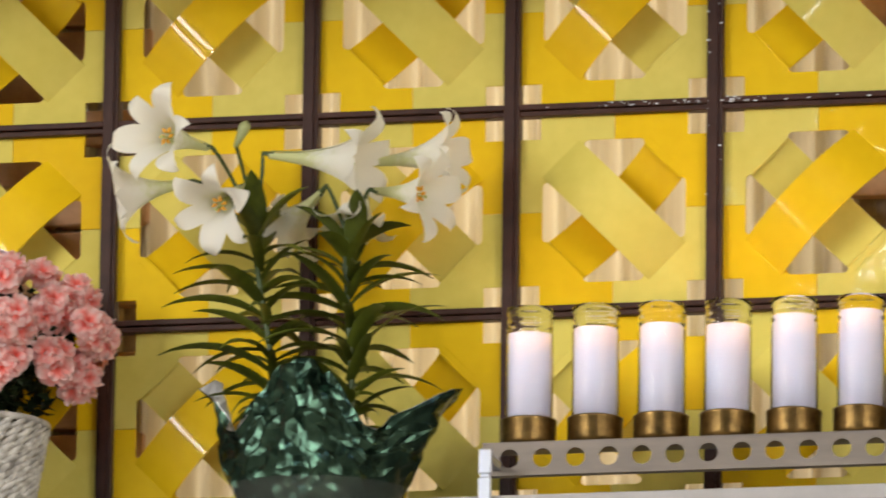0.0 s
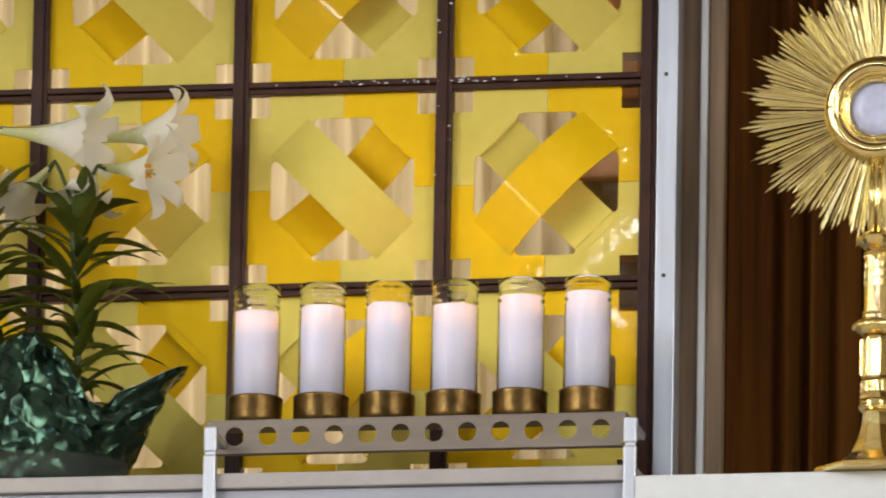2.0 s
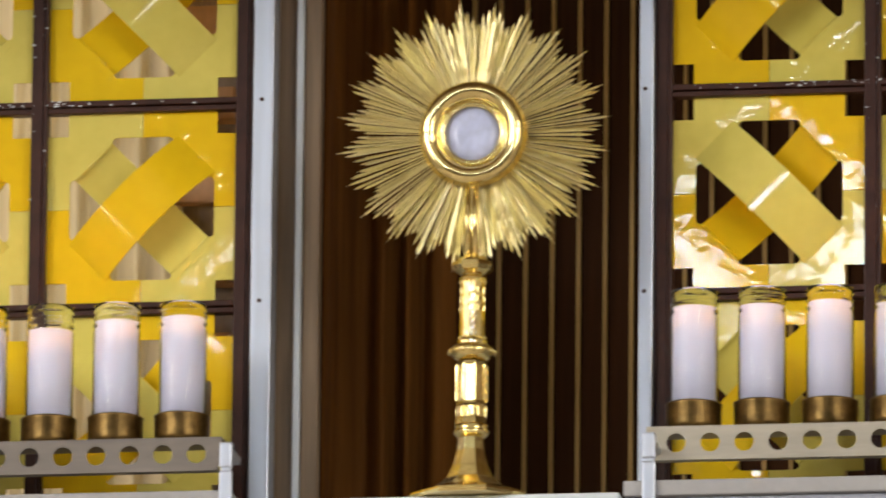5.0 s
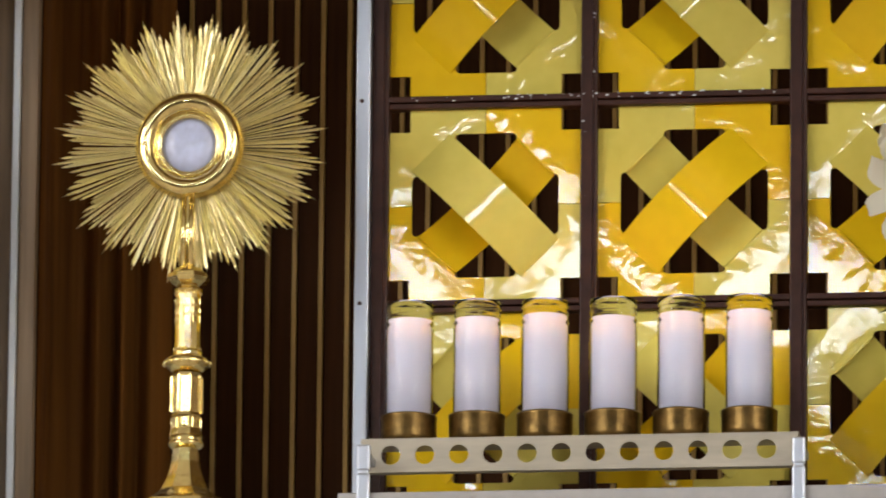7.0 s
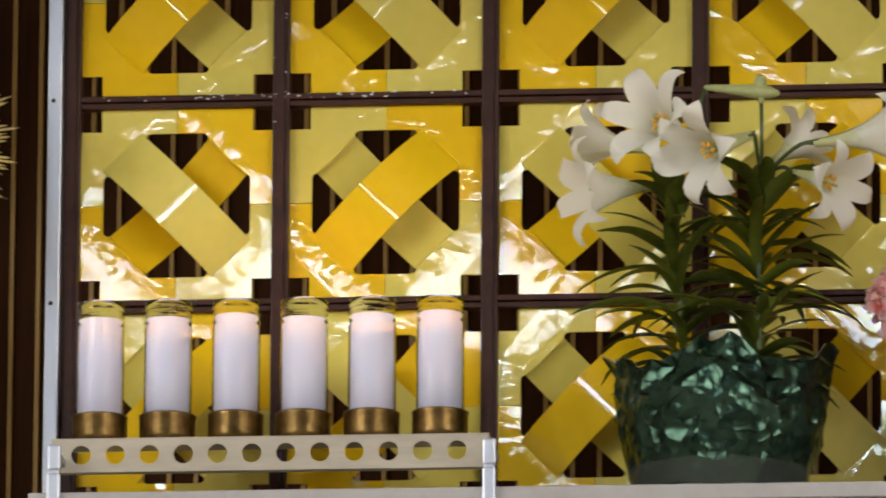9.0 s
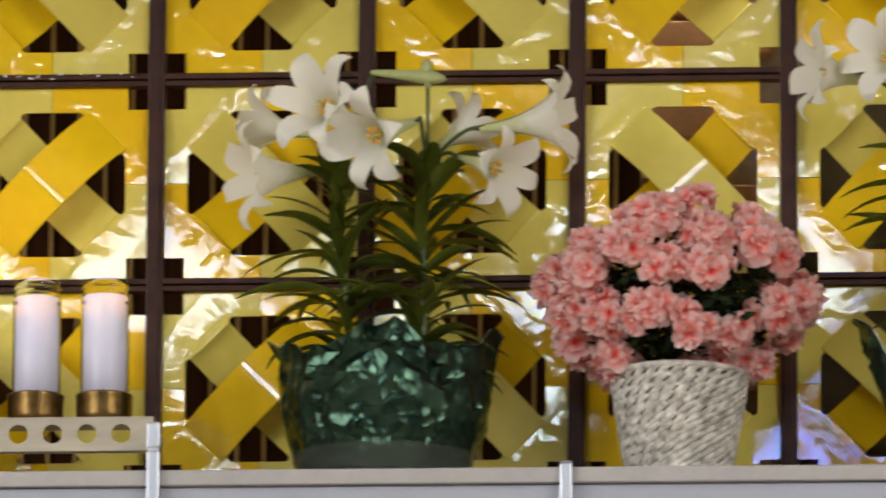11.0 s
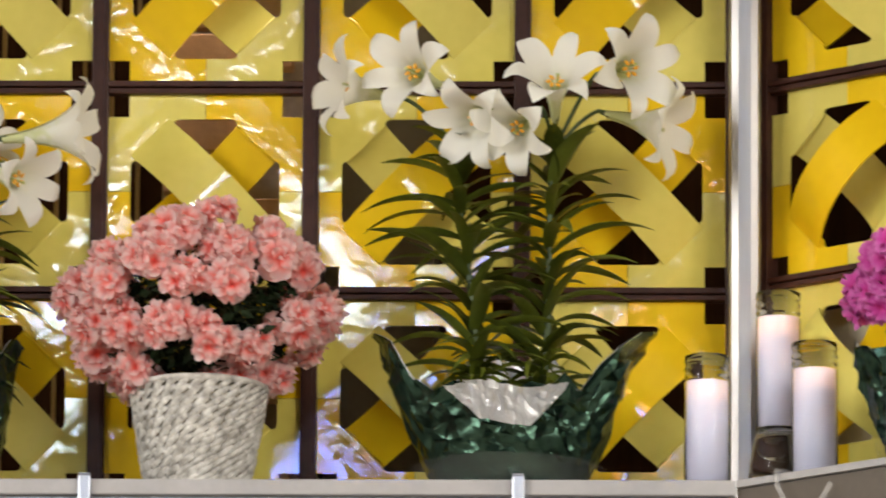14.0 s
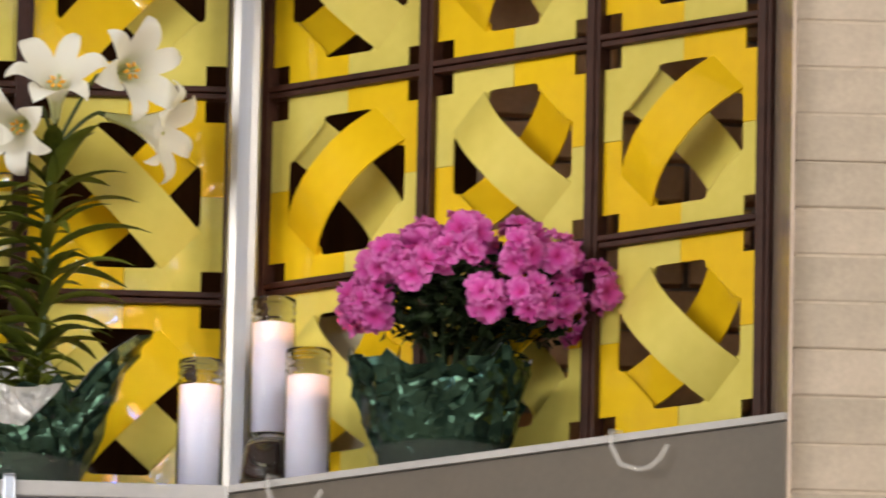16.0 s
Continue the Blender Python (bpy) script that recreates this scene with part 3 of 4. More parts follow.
pillar = block("pillar", (2.893, -0.895, 0), (3.6, 0.05, Z1 + 0.3), PILLAR_MORTAR, "tall pillar of smooth tan brick", "pillar")
brick_face(pillar, 2.890, 3.5, -0.883, Z0 - 0.14, Z1, BRICK_TAN, l=0.29, h=0.063, j=0.0025)
block("pillar_lining", (2.884, -0.918, 0), (2.8895, -0.40, Z1 + 0.3), POLISHED, "polished tan stone side of the pillar", "pillar")


# ---- candles ----
def candle_glass(h, r, base_r=None):
    bm = bmesh.new()
    t = 0.0018
    outer = [(0, 0.001), (r * 0.9, 0.001), (r, 0.006), (r, h - 0.038)]
    for k in range(3):
        z = h - 0.036 + k * 0.011
        outer += [(r * 0.945, z), (r * 0.945, z + 0.003), (r * 1.0, z + 0.005), (r * 1.0, z + 0.008)]
    outer += [(r * 0.98, h)]
    inner = [(r - t * 1.4, h), (r * 0.945 - 0.0008, h - 0.034), (r - t, h - 0.042), (r - t, 0.008), (0, 0.007)]
    lathe(bm, outer + inner, 36)
    return mesh_of("glass", bm, GLASS, smooth=True)


def wax_mesh(h, r):
    bm = bmesh.new()
    lathe(bm, [(0, 0), (r, 0), (r, h - 0.028), (r, h - 0.014), (r * 0.995, h - 0.003), (r * 0.985, h)], 36)
    lathe(bm, [(r, h - 0.028), (r * 0.5, h - 0.0285), (0, h - 0.029)], 36)
    return mesh_of("wax", bm, WAX, smooth=True)


def flame_mesh():
    bm = bmesh.new()
    lathe(bm, [(0, 0), (0.0024, 0.002), (0.0034, 0.006), (0.0028, 0.011), (0.0012, 0.017), (0, 0.021)], 14)
    return mesh_of("flame", bm, FLAME, smooth=True)


FLAME_ME = flame_mesh()
bm = bmesh.new()
tube(bm, [(0, 0, 0), (0.0005, 0, 0.006), (0.0012, 0.0004, 0.011)], 0.0011, 6)
WICK_ME = mesh_of("wick", bm, WICK)


def cup_mesh(r, h):
    bm = bmesh.new()
    lathe(bm, [(0, 0), (r * 0.93, 0), (r * 0.98, 0.003), (r, 0.007), (r, h - 0.006), (r * 1.015, h - 0.004), (r * 1.015, h - 0.001), (r * 0.985, h),
               (r - 0.0025, h - 0.002), (r - 0.0025, 0.004), (0, 0.0035)], 40)
    return mesh_of("brass_cup", bm, BRASS, smooth=True)


CUP = cup_mesh(0.0400, 0.0395)


def candle(at, h, r, wax_h, cup=True, group="candles on the racks", label="lit white votive candle in clear glass with a brass cup"):
    top = thing("votive_candle", at, label, "candle", group)
    z = 0.005 if cup else 0.0
    if cup:
        part("brass_cup", CUP, None, top, "dull aged brass cup")
    w = part("wax", wax_mesh(wax_h, r - 0.0034), None, top, "glowing white wax", at=pose(0, 0, z + 0.008))
    g = part("glass", candle_glass(h, r), None, top, "clear ribbed glass", at=pose(0, 0, z))
    g.visible_shadow = False
    part("wick", WICK_ME, None, top, at=pose(0, 0, z + wax_h - 0.021))
    part("flame", FLAME_ME, None, top, "small warm flame", at=pose(0.001, 0, z + wax_h - 0.019))
    return top


def rack(x0, x1, first, step, levels, ends, label, metal):
    """A perforated rail on two end brackets, with six candles."""
    zb, zt, y0, y1 = 4.692, 4.7345, -0.207, -0.128
    top = thing("candle_rack", pose((x0 + x1) / 2, -0.17, ZS), label, "candle rack", "candle racks")
    cx = (x0 + x1) / 2
    bm = bmesh.new()
    # front plate with round holes, cell by cell
    n, hr, pitch = 12, 0.0140, step / 2
    hx = [first - pitch * 0.42 + pitch * i for i in range(n)]
    edges = [x0] + [(a + b) / 2 for a, b in zip(hx, hx[1:])] + [x1]
    zc, seg = (zb + zt) / 2 - 0.001, 20
    for yy in (y0, y0 + 0.002):
        for i in range(n):
            a, b = edges[i], edges[i + 1]
            ring, outer = [], []
            for k in range(seg):
                t = 2 * math.pi * (k + 0.5) / seg
                c, s = math.cos(t), math.sin(t)
                ring.append(bm.verts.new((hx[i] + hr * c - cx, yy + 0.17, zc + hr * s - ZS)))
                dx = (b - hx[i]) if c > 0 else (hx[i] - a)
                dz = (zt - zc) if s > 0 else (zc - zb)
                f = min(dx / abs(c), dz / abs(s))
                outer.append(bm.verts.new((hx[i] + f * c - cx, yy + 0.17, zc + f * s - ZS)))
            for k in range(seg):
                j = (k + 1) % seg
                bm.faces.new((ring[k], ring[j], outer[j], outer[k]))
            for px, pz in ((a, zb), (b, zb), (a, zt), (b, zt)):
                c4 = bm.verts.new((px - cx, yy + 0.17, pz - ZS))
                o = sorted(outer, key=lambda v: (v.co - c4.co).length)[:2]
                bm.faces.new((c4, o[0], o[1]))
    bm.normal_update()
    box(bm, (x0 - cx, y0 + 0.17, zt - ZS - 0.0005), (x1 - cx, y1 + 0.17, zt - ZS + 0.002))
    box(bm, (x0 - cx + 0.004, y0 + 0.165, zb - ZS - 0.006), (x1 - cx - 0.004, y0 + 0.182, zb - ZS - 0.0005))
    part("rail", bm, metal, top, "metal rail with a row of round holes")
    for x in ends:
        bm = bmesh.new()
        box(bm, (-0.0095, -0.120, 0.030), (0.0095, -0.108, 0.068), 0.003)
        box(bm, (-0.0095, -0.122, -0.060), (0.0095, -0.1115, 0.026), 0.003)
        box(bm, (-0.007, -0.118, 0.024), (0.007, -0.109, 0.032), 0.001)
        box(bm, (-0.006, -0.1085, 0.052), (0.006, -0.030, 0.064), 0.002)
        part("end_bracket", bm, ALU, top, "pale metal end bracket", at=pose(x - cx, 0, 0))
    for i, wx in enumerate(levels):
        candle(pose(first + step * i, -0.168, zt + 0.0022, 0, 0, 37 * i), 0.199, 0.0342, wx)
    return top


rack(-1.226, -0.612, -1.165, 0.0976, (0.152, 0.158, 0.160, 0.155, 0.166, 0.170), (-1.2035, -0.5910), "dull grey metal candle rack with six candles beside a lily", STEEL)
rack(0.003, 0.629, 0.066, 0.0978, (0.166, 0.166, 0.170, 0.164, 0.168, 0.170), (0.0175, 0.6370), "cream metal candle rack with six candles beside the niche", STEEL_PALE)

for x in (1.22, 1.83):
    bm = bmesh.new()
    box(bm, (-0.009, -0.012, -0.05), (0.009, -0.0015, 0.004), 0.003)
    box(bm, (-0.008, -0.012, 0.0042), (0.008, 0.02, 0.0062), 0.0008)
    tagged(part("shelf_clip", bm, ALU, None, at=pose(x, -0.28, ZS)), "pale metal clip over the shelf edge", "clip", "shelf clips")

C3 = "white candles in the corner"
candle(pose(2.096, -0.19, ZS + 0.001), 0.196, 0.0325, 0.150, False, C3, "lit white candle in a plain clear glass")
candle(pose(2.247, -0.235, ZS + 0.001), 0.205, 0.0330, 0.158, False, C3, "lit white candle in a plain clear glass")
# upturned glass that lifts the third candle
bm = bmesh.new()
lathe(bm, [(0.044, 0), (0.046, 0.002), (0.036, 0.082), (0.032, 0.090), (0, 0.091), (0, 0.088), (0.030, 0.087), (0.033, 0.080), (0.0435, 0.002), (0.044, 0)], 36)
stand = tagged(new("upturned_glass", mesh_of("upturned_glass", bm, GLASS, smooth=True)), "clear upturned glass that lifts a candle", "glass")
stand.matrix_world = pose(2.197, -0.155, ZS + 0.001)
stand.visible_shadow = False
candle(pose(2.197, -0.155, ZS + 0.0925), 0.205, 0.0320, 0.160, False, C3, "lit white candle raised on an upturned glass")


# ---- monstrance ----
def monstrance(x, y, z0):
    top = thing("monstrance", pose(x, y, z0), "gold sunburst monstrance standing on the white table", "monstrance")
    zc, R = 5.160 - z0, 0.2005
    rnd = random.Random(5)
    # 24 stepped clusters of twelve slim ridged rays
    N_CL, N_RAY = 24, 12
    steps = (0.845, 0.805, 0.885, 0.850, 0.935, 0.905, 1.0, 0.915, 0.940, 0.850, 0.890, 0.815)
    wide = math.pi / (N_CL * N_RAY)
    for i in range(N_CL):
        for k in range(N_RAY):
            L = R * (steps[k] + rnd.uniform(-0.018, 0.014))
            w = wide * rnd.uniform(0.90, 1.06)
            h1, h2 = rnd.uniform(0.15, 0.80), rnd.uniform(0.15, 0.80)
            tipped = k in (5, 6, 7, 3, 9)
            rows = [(0.060 + (L * 0.93 - 0.060) * e / 7, 1.0) for e in range(8)]
            rows += [(L * 0.938, 0.55), (L * 0.950, 1.15), (L * 0.962, 0.45), (L, 0.07)] if tipped else [(L * 0.968, 0.95), (L * 0.978, 0.5), (L, 0.12)]
            bm = bmesh.new()
            made = []
            for r, q in rows:
                x, f, g1, g2 = r * w * q, r * w, h1 * rnd.uniform(0.5, 1.5), h2 * rnd.uniform(0.5, 1.5)
                made.append([bm.verts.new(c) for c in ((-x, 0, r), (-x * rnd.uniform(0.35, 0.65), -g1 * f, r), (0, -0.15 * min(g1, g2) * f, r), (x * rnd.uniform(0.35, 0.65), -g2 * f, r), (x, 0, r), (0, 0.002, r))])
            for a, b in zip(made, made[1:]):
                for e in range(6):
                    bm.faces.new((a[e], a[(e + 1) % 6], b[(e + 1) % 6], b[e]))
            bm.faces.new(made[0]), bm.faces.new(made[-1])
            turn = radians(9 + 15 * i) + (k - 6) * 2 * wide
            lift = -0.0035 * (1 - abs(k - 6) / 6) + (0.0015 if k % 2 else 0)
            part("ray", bm, GOLD_RAY, top, at=pose(0, lift, zc) @ Matrix.Rotation(turn, 4, "Y") @ pose(0, 0, 0, rnd.uniform(-2.5, 2.5), 0, rnd.uniform(-9, 9)))
    face = pose(0, -0.008, zc, 90, 0, 0)
    bm = bmesh.new()
    prof = [(0.0405, 0.002), (0.041, 0.007), (0.0430, 0.0095), (0.0455, 0.0095), (0.0475, 0.0065), (0.0490, 0.0055)]
    prof += [(0.0628 - 0.0138 * math.cos(math.pi * k / 14), 0.005 + 0.0145 * math.sin(math.pi * k / 14)) for k in range(1, 15)]
    prof += [(0.0775, 0.004), (0.0785, 0.0015), (0.077, -0.006), (0.0405, -0.006), (0.0405, 0.002)]
    lathe(bm, prof, 72)
    ring = part("ring", bm, GOLD, top, "broad polished gold ring", at=face, smooth=True)
    for a in (math.pi,):
        bm = bmesh.new()
        box(bm, (-0.006, -0.003, -0.003), (0.006, 0.003, 0.003), 0.001)
        part("catch", bm, GOLD, ring, at=pose(math.cos(a) * 0.0625, math.sin(a) * 0.0625, 0.018))
    bm = bmesh.new()
    lathe(bm, [(0, 0.0035), (0.02, 0.003), (0.0405, 0.001), (0.0405, -0.003), (0, -0.003)], 48)
    part("lunette", bm, HOST, top, "pale blue-white glazed centre", at=face, smooth=True)
    bm = bmesh.new()
    torus(bm, 0.0415, 0.0022, 48, 10)
    part("inner_ring", bm, GOLD, top, at=pose(0, -0.014, zc, 90, 0, 0), smooth=True)
    # stem, from the foot upwards
    def turned(name, prof, seg, label="", smooth=False, ph=math.pi / 8):
        bm = bmesh.new()
        lathe(bm, prof, seg, phase=ph)
        return part(name, bm, GOLD, top, label, smooth=smooth)
    h = lambda z: z - z0
    bm = bmesh.new()
    for dx in (-0.0056, 0.0056):
        tube(bm, [(dx, -0.017, h(4.968)), (dx, -0.017, zc - 0.068)], 0.0042, 12)
    box(bm, (-0.0105, -0.0165, h(4.968)), (0.0105, -0.009, zc - 0.07), 0.001)
    part("spine", bm, GOLD, top, smooth=True)
    turned("collar", [(0.016, h(4.950)), (0.019, h(4.954)), (0.028, h(4.960)), (0.0315, h(4.966)), (0.030, h(4.972)), (0.024, h(4.974)), (0.020, h(4.980)), (0.0, h(4.981))], 8)
    up = turned("upper_shaft", [(0.0, h(4.852)), (0.0215, h(4.852)), (0.0215, h(4.857)), (0.0185, h(4.862)), (0.0175, h(4.945)), (0.0205, h(4.949)), (0.0, h(4.950))], 12, "faceted gold shaft with raised tracery")
    for k in range(5):
        a = radians(-90 + (k - 2) * 45)
        for z in (4.905, 4.918, 4.931):
            bm = bmesh.new()
            box(bm, (-0.0045, -0.0012, -0.005), (0.0045, 0.0012, 0.005), 0.0008)
            part("tracery", bm, GOLD, up, at=Matrix.Translation((0.0168 * math.cos(a), 0.0168 * math.sin(a), h(z))) @ Matrix.Rotation(a + math.pi / 2, 4, "Z"))
    kn = turned("knop", [(0.0, h(4.828)), (0.022, h(4.828)), (0.027, h(4.832)), (0.0325, h(4.838)), (0.0335, h(4.843)), (0.031, h(4.848)), (0.024, h(4.852)), (0.0, h(4.853))], 24, "beaded gold knop", True)
    for k in range(14):
        a = 2 * math.pi * k / 14
        bm = bmesh.new()
        bmesh.ops.create_icosphere(bm, subdivisions=1, radius=0.0042)
        part("bead", bm, GOLD, kn, at=pose(0.0325 * math.cos(a), 0.0325 * math.sin(a), h(4.841)), smooth=True)
    for z, r, n in ((4.862, 0.0188, 16), (4.944, 0.0182, 16)):
        for k in range(n):
            a = 2 * math.pi * k / n
            bm = bmesh.new()
            bmesh.ops.create_icosphere(bm, subdivisions=1, radius=0.0024)
            part("bead", bm, GOLD, up, at=pose(r * math.cos(a), r * math.sin(a), h(z)), smooth=True)
    low_shaft = turned("lower_shaft", [(0.0, h(4.735)), (0.0245, h(4.735)), (0.0225, h(4.745)), (0.0215, h(4.760)), (0.0222, h(4.764)), (0.0212, h(4.768)), (0.0205, h(4.820)), (0.0225, h(4.826)), (0.0, h(4.829))], 8, "faceted gold shaft")
    for k in range(8):
        a = radians(22.5 + k * 45)
        bm = bmesh.new()
        tube(bm, [(0.0217 * math.cos(a), 0.0217 * math.sin(a), h(4.770)), (0.0215 * math.cos(a), 0.0215 * math.sin(a), h(4.822))], 0.0026, 6)
        part("flute", bm, GOLD, low_shaft)
    for k in range(8):
        a = radians(k * 45)
        bm = bmesh.new()
        box(bm, (-0.0055, -0.0014, -0.008), (0.0055, 0.0014, 0.008), 0.001)
        bmesh.ops.create_icosphere(bm, subdivisions=1, radius=0.0032, matrix=Matrix.Diagonal((1, 0.8, 1, 1)))
        part("boss", bm, GOLD, low_shaft, at=Matrix.Translation((0.0205 * math.cos(a), 0.0205 * math.sin(a), h(4.753))) @ Matrix.Rotation(a + math.pi / 2, 4, "Z"))
    turned("lower_collar", [(0.0, h(4.716)), (0.019, h(4.716)), (0.026, h(4.721)), (0.0265, h(4.725)), (0.022, h(4.729)), (0.0255, h(4.733)), (0.0, h(4.736))], 24, "", True)
    turned("foot", [(0.0, 0.0), (0.088, 0.0), (0.090, 0.004), (0.088, 0.008), (0.080, 0.010), (0.074, 0.0125), (0.052, 0.020), (0.036, 0.033), (0.0265, 0.052), (0.0205, 0.074), (0.019, h(4.717)), (0.0, h(4.718))], 8, "flaring six-sided gold foot")
    return top


monstrance(-0.243, -0.25, ZS - 0.0195)


# ---- plants ----
def leaf_mesh(L, W, bend, curl, material, name="leaf"):
    """A lance-shaped leaf along +x that arches over; folded along its midrib."""
    bm = bmesh.new()
    rows = []
    n = 9
    x = z = 0.0
    for i in range(n):
        t = i / (n - 1)
        ang = bend[0] + (bend[1] - bend[0]) * t
        if i:
            x += L / (n - 1) * math.cos(ang)
            z += L / (n - 1) * math.sin(ang)
        w = W * (math.sin(math.pi * min(1, (t * 0.92 + 0.08)) ** 0.75) ** 0.8) * 0.5 + 0.0004
        rows.append([bm.verts.new((x, -w, z + w * curl)), bm.verts.new((x, 0, z)), bm.verts.new((x, w, z + w * curl))])
    for a, b in zip(rows, rows[1:]):
        for k in (0, 1):
            bm.faces.new((a[k], a[k + 1], b[k + 1], b[k]))
    return mesh_of(name, bm, material, smooth=True)


LEAVES = [leaf_mesh(0.115, 0.0165, (0.85, -0.15), 0.5, LEAF), leaf_mesh(0.122, 0.0155, (0.75, -0.35), 0.6, LEAF), leaf_mesh(0.105, 0.0150, (0.95, 0.20), 0.4, LEAF),
          leaf_mesh(0.118, 0.0145, (0.55, -0.45), 0.5, LEAF)]
LOW_LEAVES = [leaf_mesh(0.095, 0.013, (0.7, -0.6), 0.6, LEAF_LOW), leaf_mesh(0.080, 0.012, (0.8, -0.9), 0.6, LEAF_LOW)]
BROAD = [leaf_mesh(0.105, 0.034, (1.05, 0.35), 0.6, LEAF), leaf_mesh(0.095, 0.030, (0.9, -0.1), 0.6, LEAF)]


def flower_mesh(seed):
    """A trumpet of six broad petals along +x, 0.15 long, tips rolled back."""
    rnd = random.Random(seed)
    bm = bmesh.new()
    prof = [(0.0, 0.0048), (0.02, 0.0062), (0.045, 0.0090), (0.068, 0.0140), (0.088, 0.0205), (0.105, 0.0280), (0.119, 0.0365), (0.130, 0.0455), (0.137, 0.0545),
            (0.1395, 0.0630), (0.1365, 0.0700), (0.1300, 0.0765), (0.1215, 0.0800)]
    n = len(prof) - 1
    for p in range(6):
        a0 = 2 * math.pi * p / 6 + rnd.uniform(-0.07, 0.07)
        wide = 0.0240 if p % 2 else 0.0185
        over = 0.0014 if p % 2 else -0.0008
        roll, lean = rnd.uniform(0.35, 1.25), rnd.uniform(-0.006, 0.007)
        ph = rnd.uniform(0, 6)
        rows = []
        for i, (x, r) in enumerate(prof):
            t = i / n
            late = max(0.0, (t - 0.55) / 0.45)
            x = x - (1 - roll) * late ** 2 * -0.020 + lean * late
            half = min(r * math.pi / 6 * 1.22, wide * (1.0 if t < 0.58 else max(0.05, 1 - ((t - 0.58) / 0.42) ** 1.7)))
            row = []
            for k in range(7):
                u = (k - 3) / 3
                a = a0 + u * half / r
                wave = 0.0030 * late * abs(u) * math.sin(16 * t + ph + u * 2.2)
                rr = r + over - 0.0016 * late * (u == 0)
                row.append(bm.verts.new((x + wave + 0.0045 * late * (u * u) * (1 - late * 1.3), rr * math.cos(a), rr * math.sin(a))))
            rows.append(row)
        for a, b in zip(rows, rows[1:]):
            for k in range(6):
                bm.faces.new((a[k], a[k + 1], b[k + 1], b[k]))
    return mesh_of("trumpet", bm, PETAL, smooth=True)


TRUMPETS = [flower_mesh(s) for s in range(4)]
tip = Vector((0.100, 0.009, -0.002))
bm = bmesh.new()
tube(bm, [(0.05, 0, 0), (0.08, 0.005, -0.001), tip], 0.0009, 5, 1)
tube(bm, [tip + Vector((0, -0.004, 0)), tip, tip + Vector((0.001, 0.005, 0.001))], [0.0016, 0.0034, 0.0016], 6, 0)
STAMEN_ME = mesh_of("stamen", bm, [STAMEN, THROAT])
bm = bmesh.new()
tube(bm, [(0.04, 0, 0), (0.112, 0.002, 0.004), (0.116, 0.002, 0.004)], [0.0014, 0.0016, 0.0032], 6, 0)
PISTIL_ME = mesh_of("pistil", bm, THROAT)
bm = bmesh.new()
lathe(bm, [(0, 0), (0.004, 0.002), (0.006, 0.02), (0.0085, 0.055), (0.0115, 0.08), (0.010, 0.098), (0.004, 0.112), (0, 0.114)], 12)
BUD_ME = mesh_of("bud", bm, BUD, smooth=True)


def foil_mesh(seed, rb, peaks, dips, crumple=0.016):
    """Crumpled wrap round a pot: peaks are (angle, height, radius); between them the rim dips."""
    rnd = random.Random(seed)
    bm = bmesh.new()
    seg, lev = 56, 15
    off = Vector((seed * 3.1, seed * 1.7, 0))

    def rim(a):
        hh, rr, wsum = dips[0] * 1.0, dips[1] * 1.0, 1.0
        for pa, ph, pr, width in peaks:
            d = (a - radians(pa) + math.pi) % (2 * math.pi) - math.pi
            w = math.exp(-(d / width) ** 2) * 6
            hh, rr, wsum = hh + ph * w, rr + pr * w, wsum + w
        return hh / wsum, rr / wsum
    rows = []
    for i in range(seg):
        col = []
        for j in range(lev + 1):
            inner = 0 < j < lev
            a = 2 * math.pi * (i + 0.5 * (j % 2) + rnd.uniform(-0.36, 0.36) * (j > 0)) / seg
            hh, rr = rim(a)
            hh += 0.022 * noise.noise(Vector((math.cos(a) * 3.2, math.sin(a) * 3.2, seed)))
            t = (j + (rnd.uniform(-0.36, 0.36) if inner else 0)) / lev
            z = hh * t + (rnd.uniform(-0.009, 0.006) if j == lev else 0)
            r = rb + (rr - rb) * (t ** 1.5) + 0.014 * math.sin(math.pi * min(1, t * 1.15)) * (1 if t < 0.87 else 0.4)
            q = Vector((math.cos(a) * 3.4, math.sin(a) * 3.4, z * 9)) + off
            # long creases that run slanting up the wrap, then sharp small dents
            fold = 0.35 - abs(noise.noise(Vector((q.x * 1.3 + z * 9, q.y * 1.3 + z * 6, z * 5)) + off))
            r += crumple * (1.1 * fold + 0.55 * noise.noise(q * 1.1)) * (0.25 + t) + rnd.uniform(-0.0058, 0.0058) * (0.35 + 0.65 * t) * (j > 0)
            col.append(bm.verts.new((r * math.cos(a), r * math.sin(a), z)))
        rows.append(col)
    for i in range(seg):
        b = rows[(i + 1) % seg]
        for j in range(lev):
            q = (rows[i][j], b[j], b[j + 1], rows[i][j + 1])
            if j % 2 == 0:
                bm.faces.new((q[0], q[1], q[3])), bm.faces.new((q[1], q[2], q[3]))
            else:
                bm.faces.new((q[0], q[1], q[2])), bm.faces.new((q[0], q[2], q[3]))
    bmesh.ops.recalc_face_normals(bm, faces=bm.faces)
    bm.normal_update()
    for e in bm.edges:
        e.smooth = not e.link_faces[1:] or e.calc_face_angle(0) < 0.42
    ret = bmesh.ops.duplicate(bm, geom=bm.verts[:] + bm.edges[:] + bm.faces[:])
    inner = [g for g in ret["geom"] if isinstance(g, bmesh.types.BMVert)]
    for v in inner:
        l = math.hypot(v.co.x, v.co.y)
        v.co.x *= (l - 0.0016) / l
        v.co.y *= (l - 0.0016) / l
    for f in [g for g in ret["geom"] if isinstance(g, bmesh.types.BMFace)]:
        f.material_index = 1
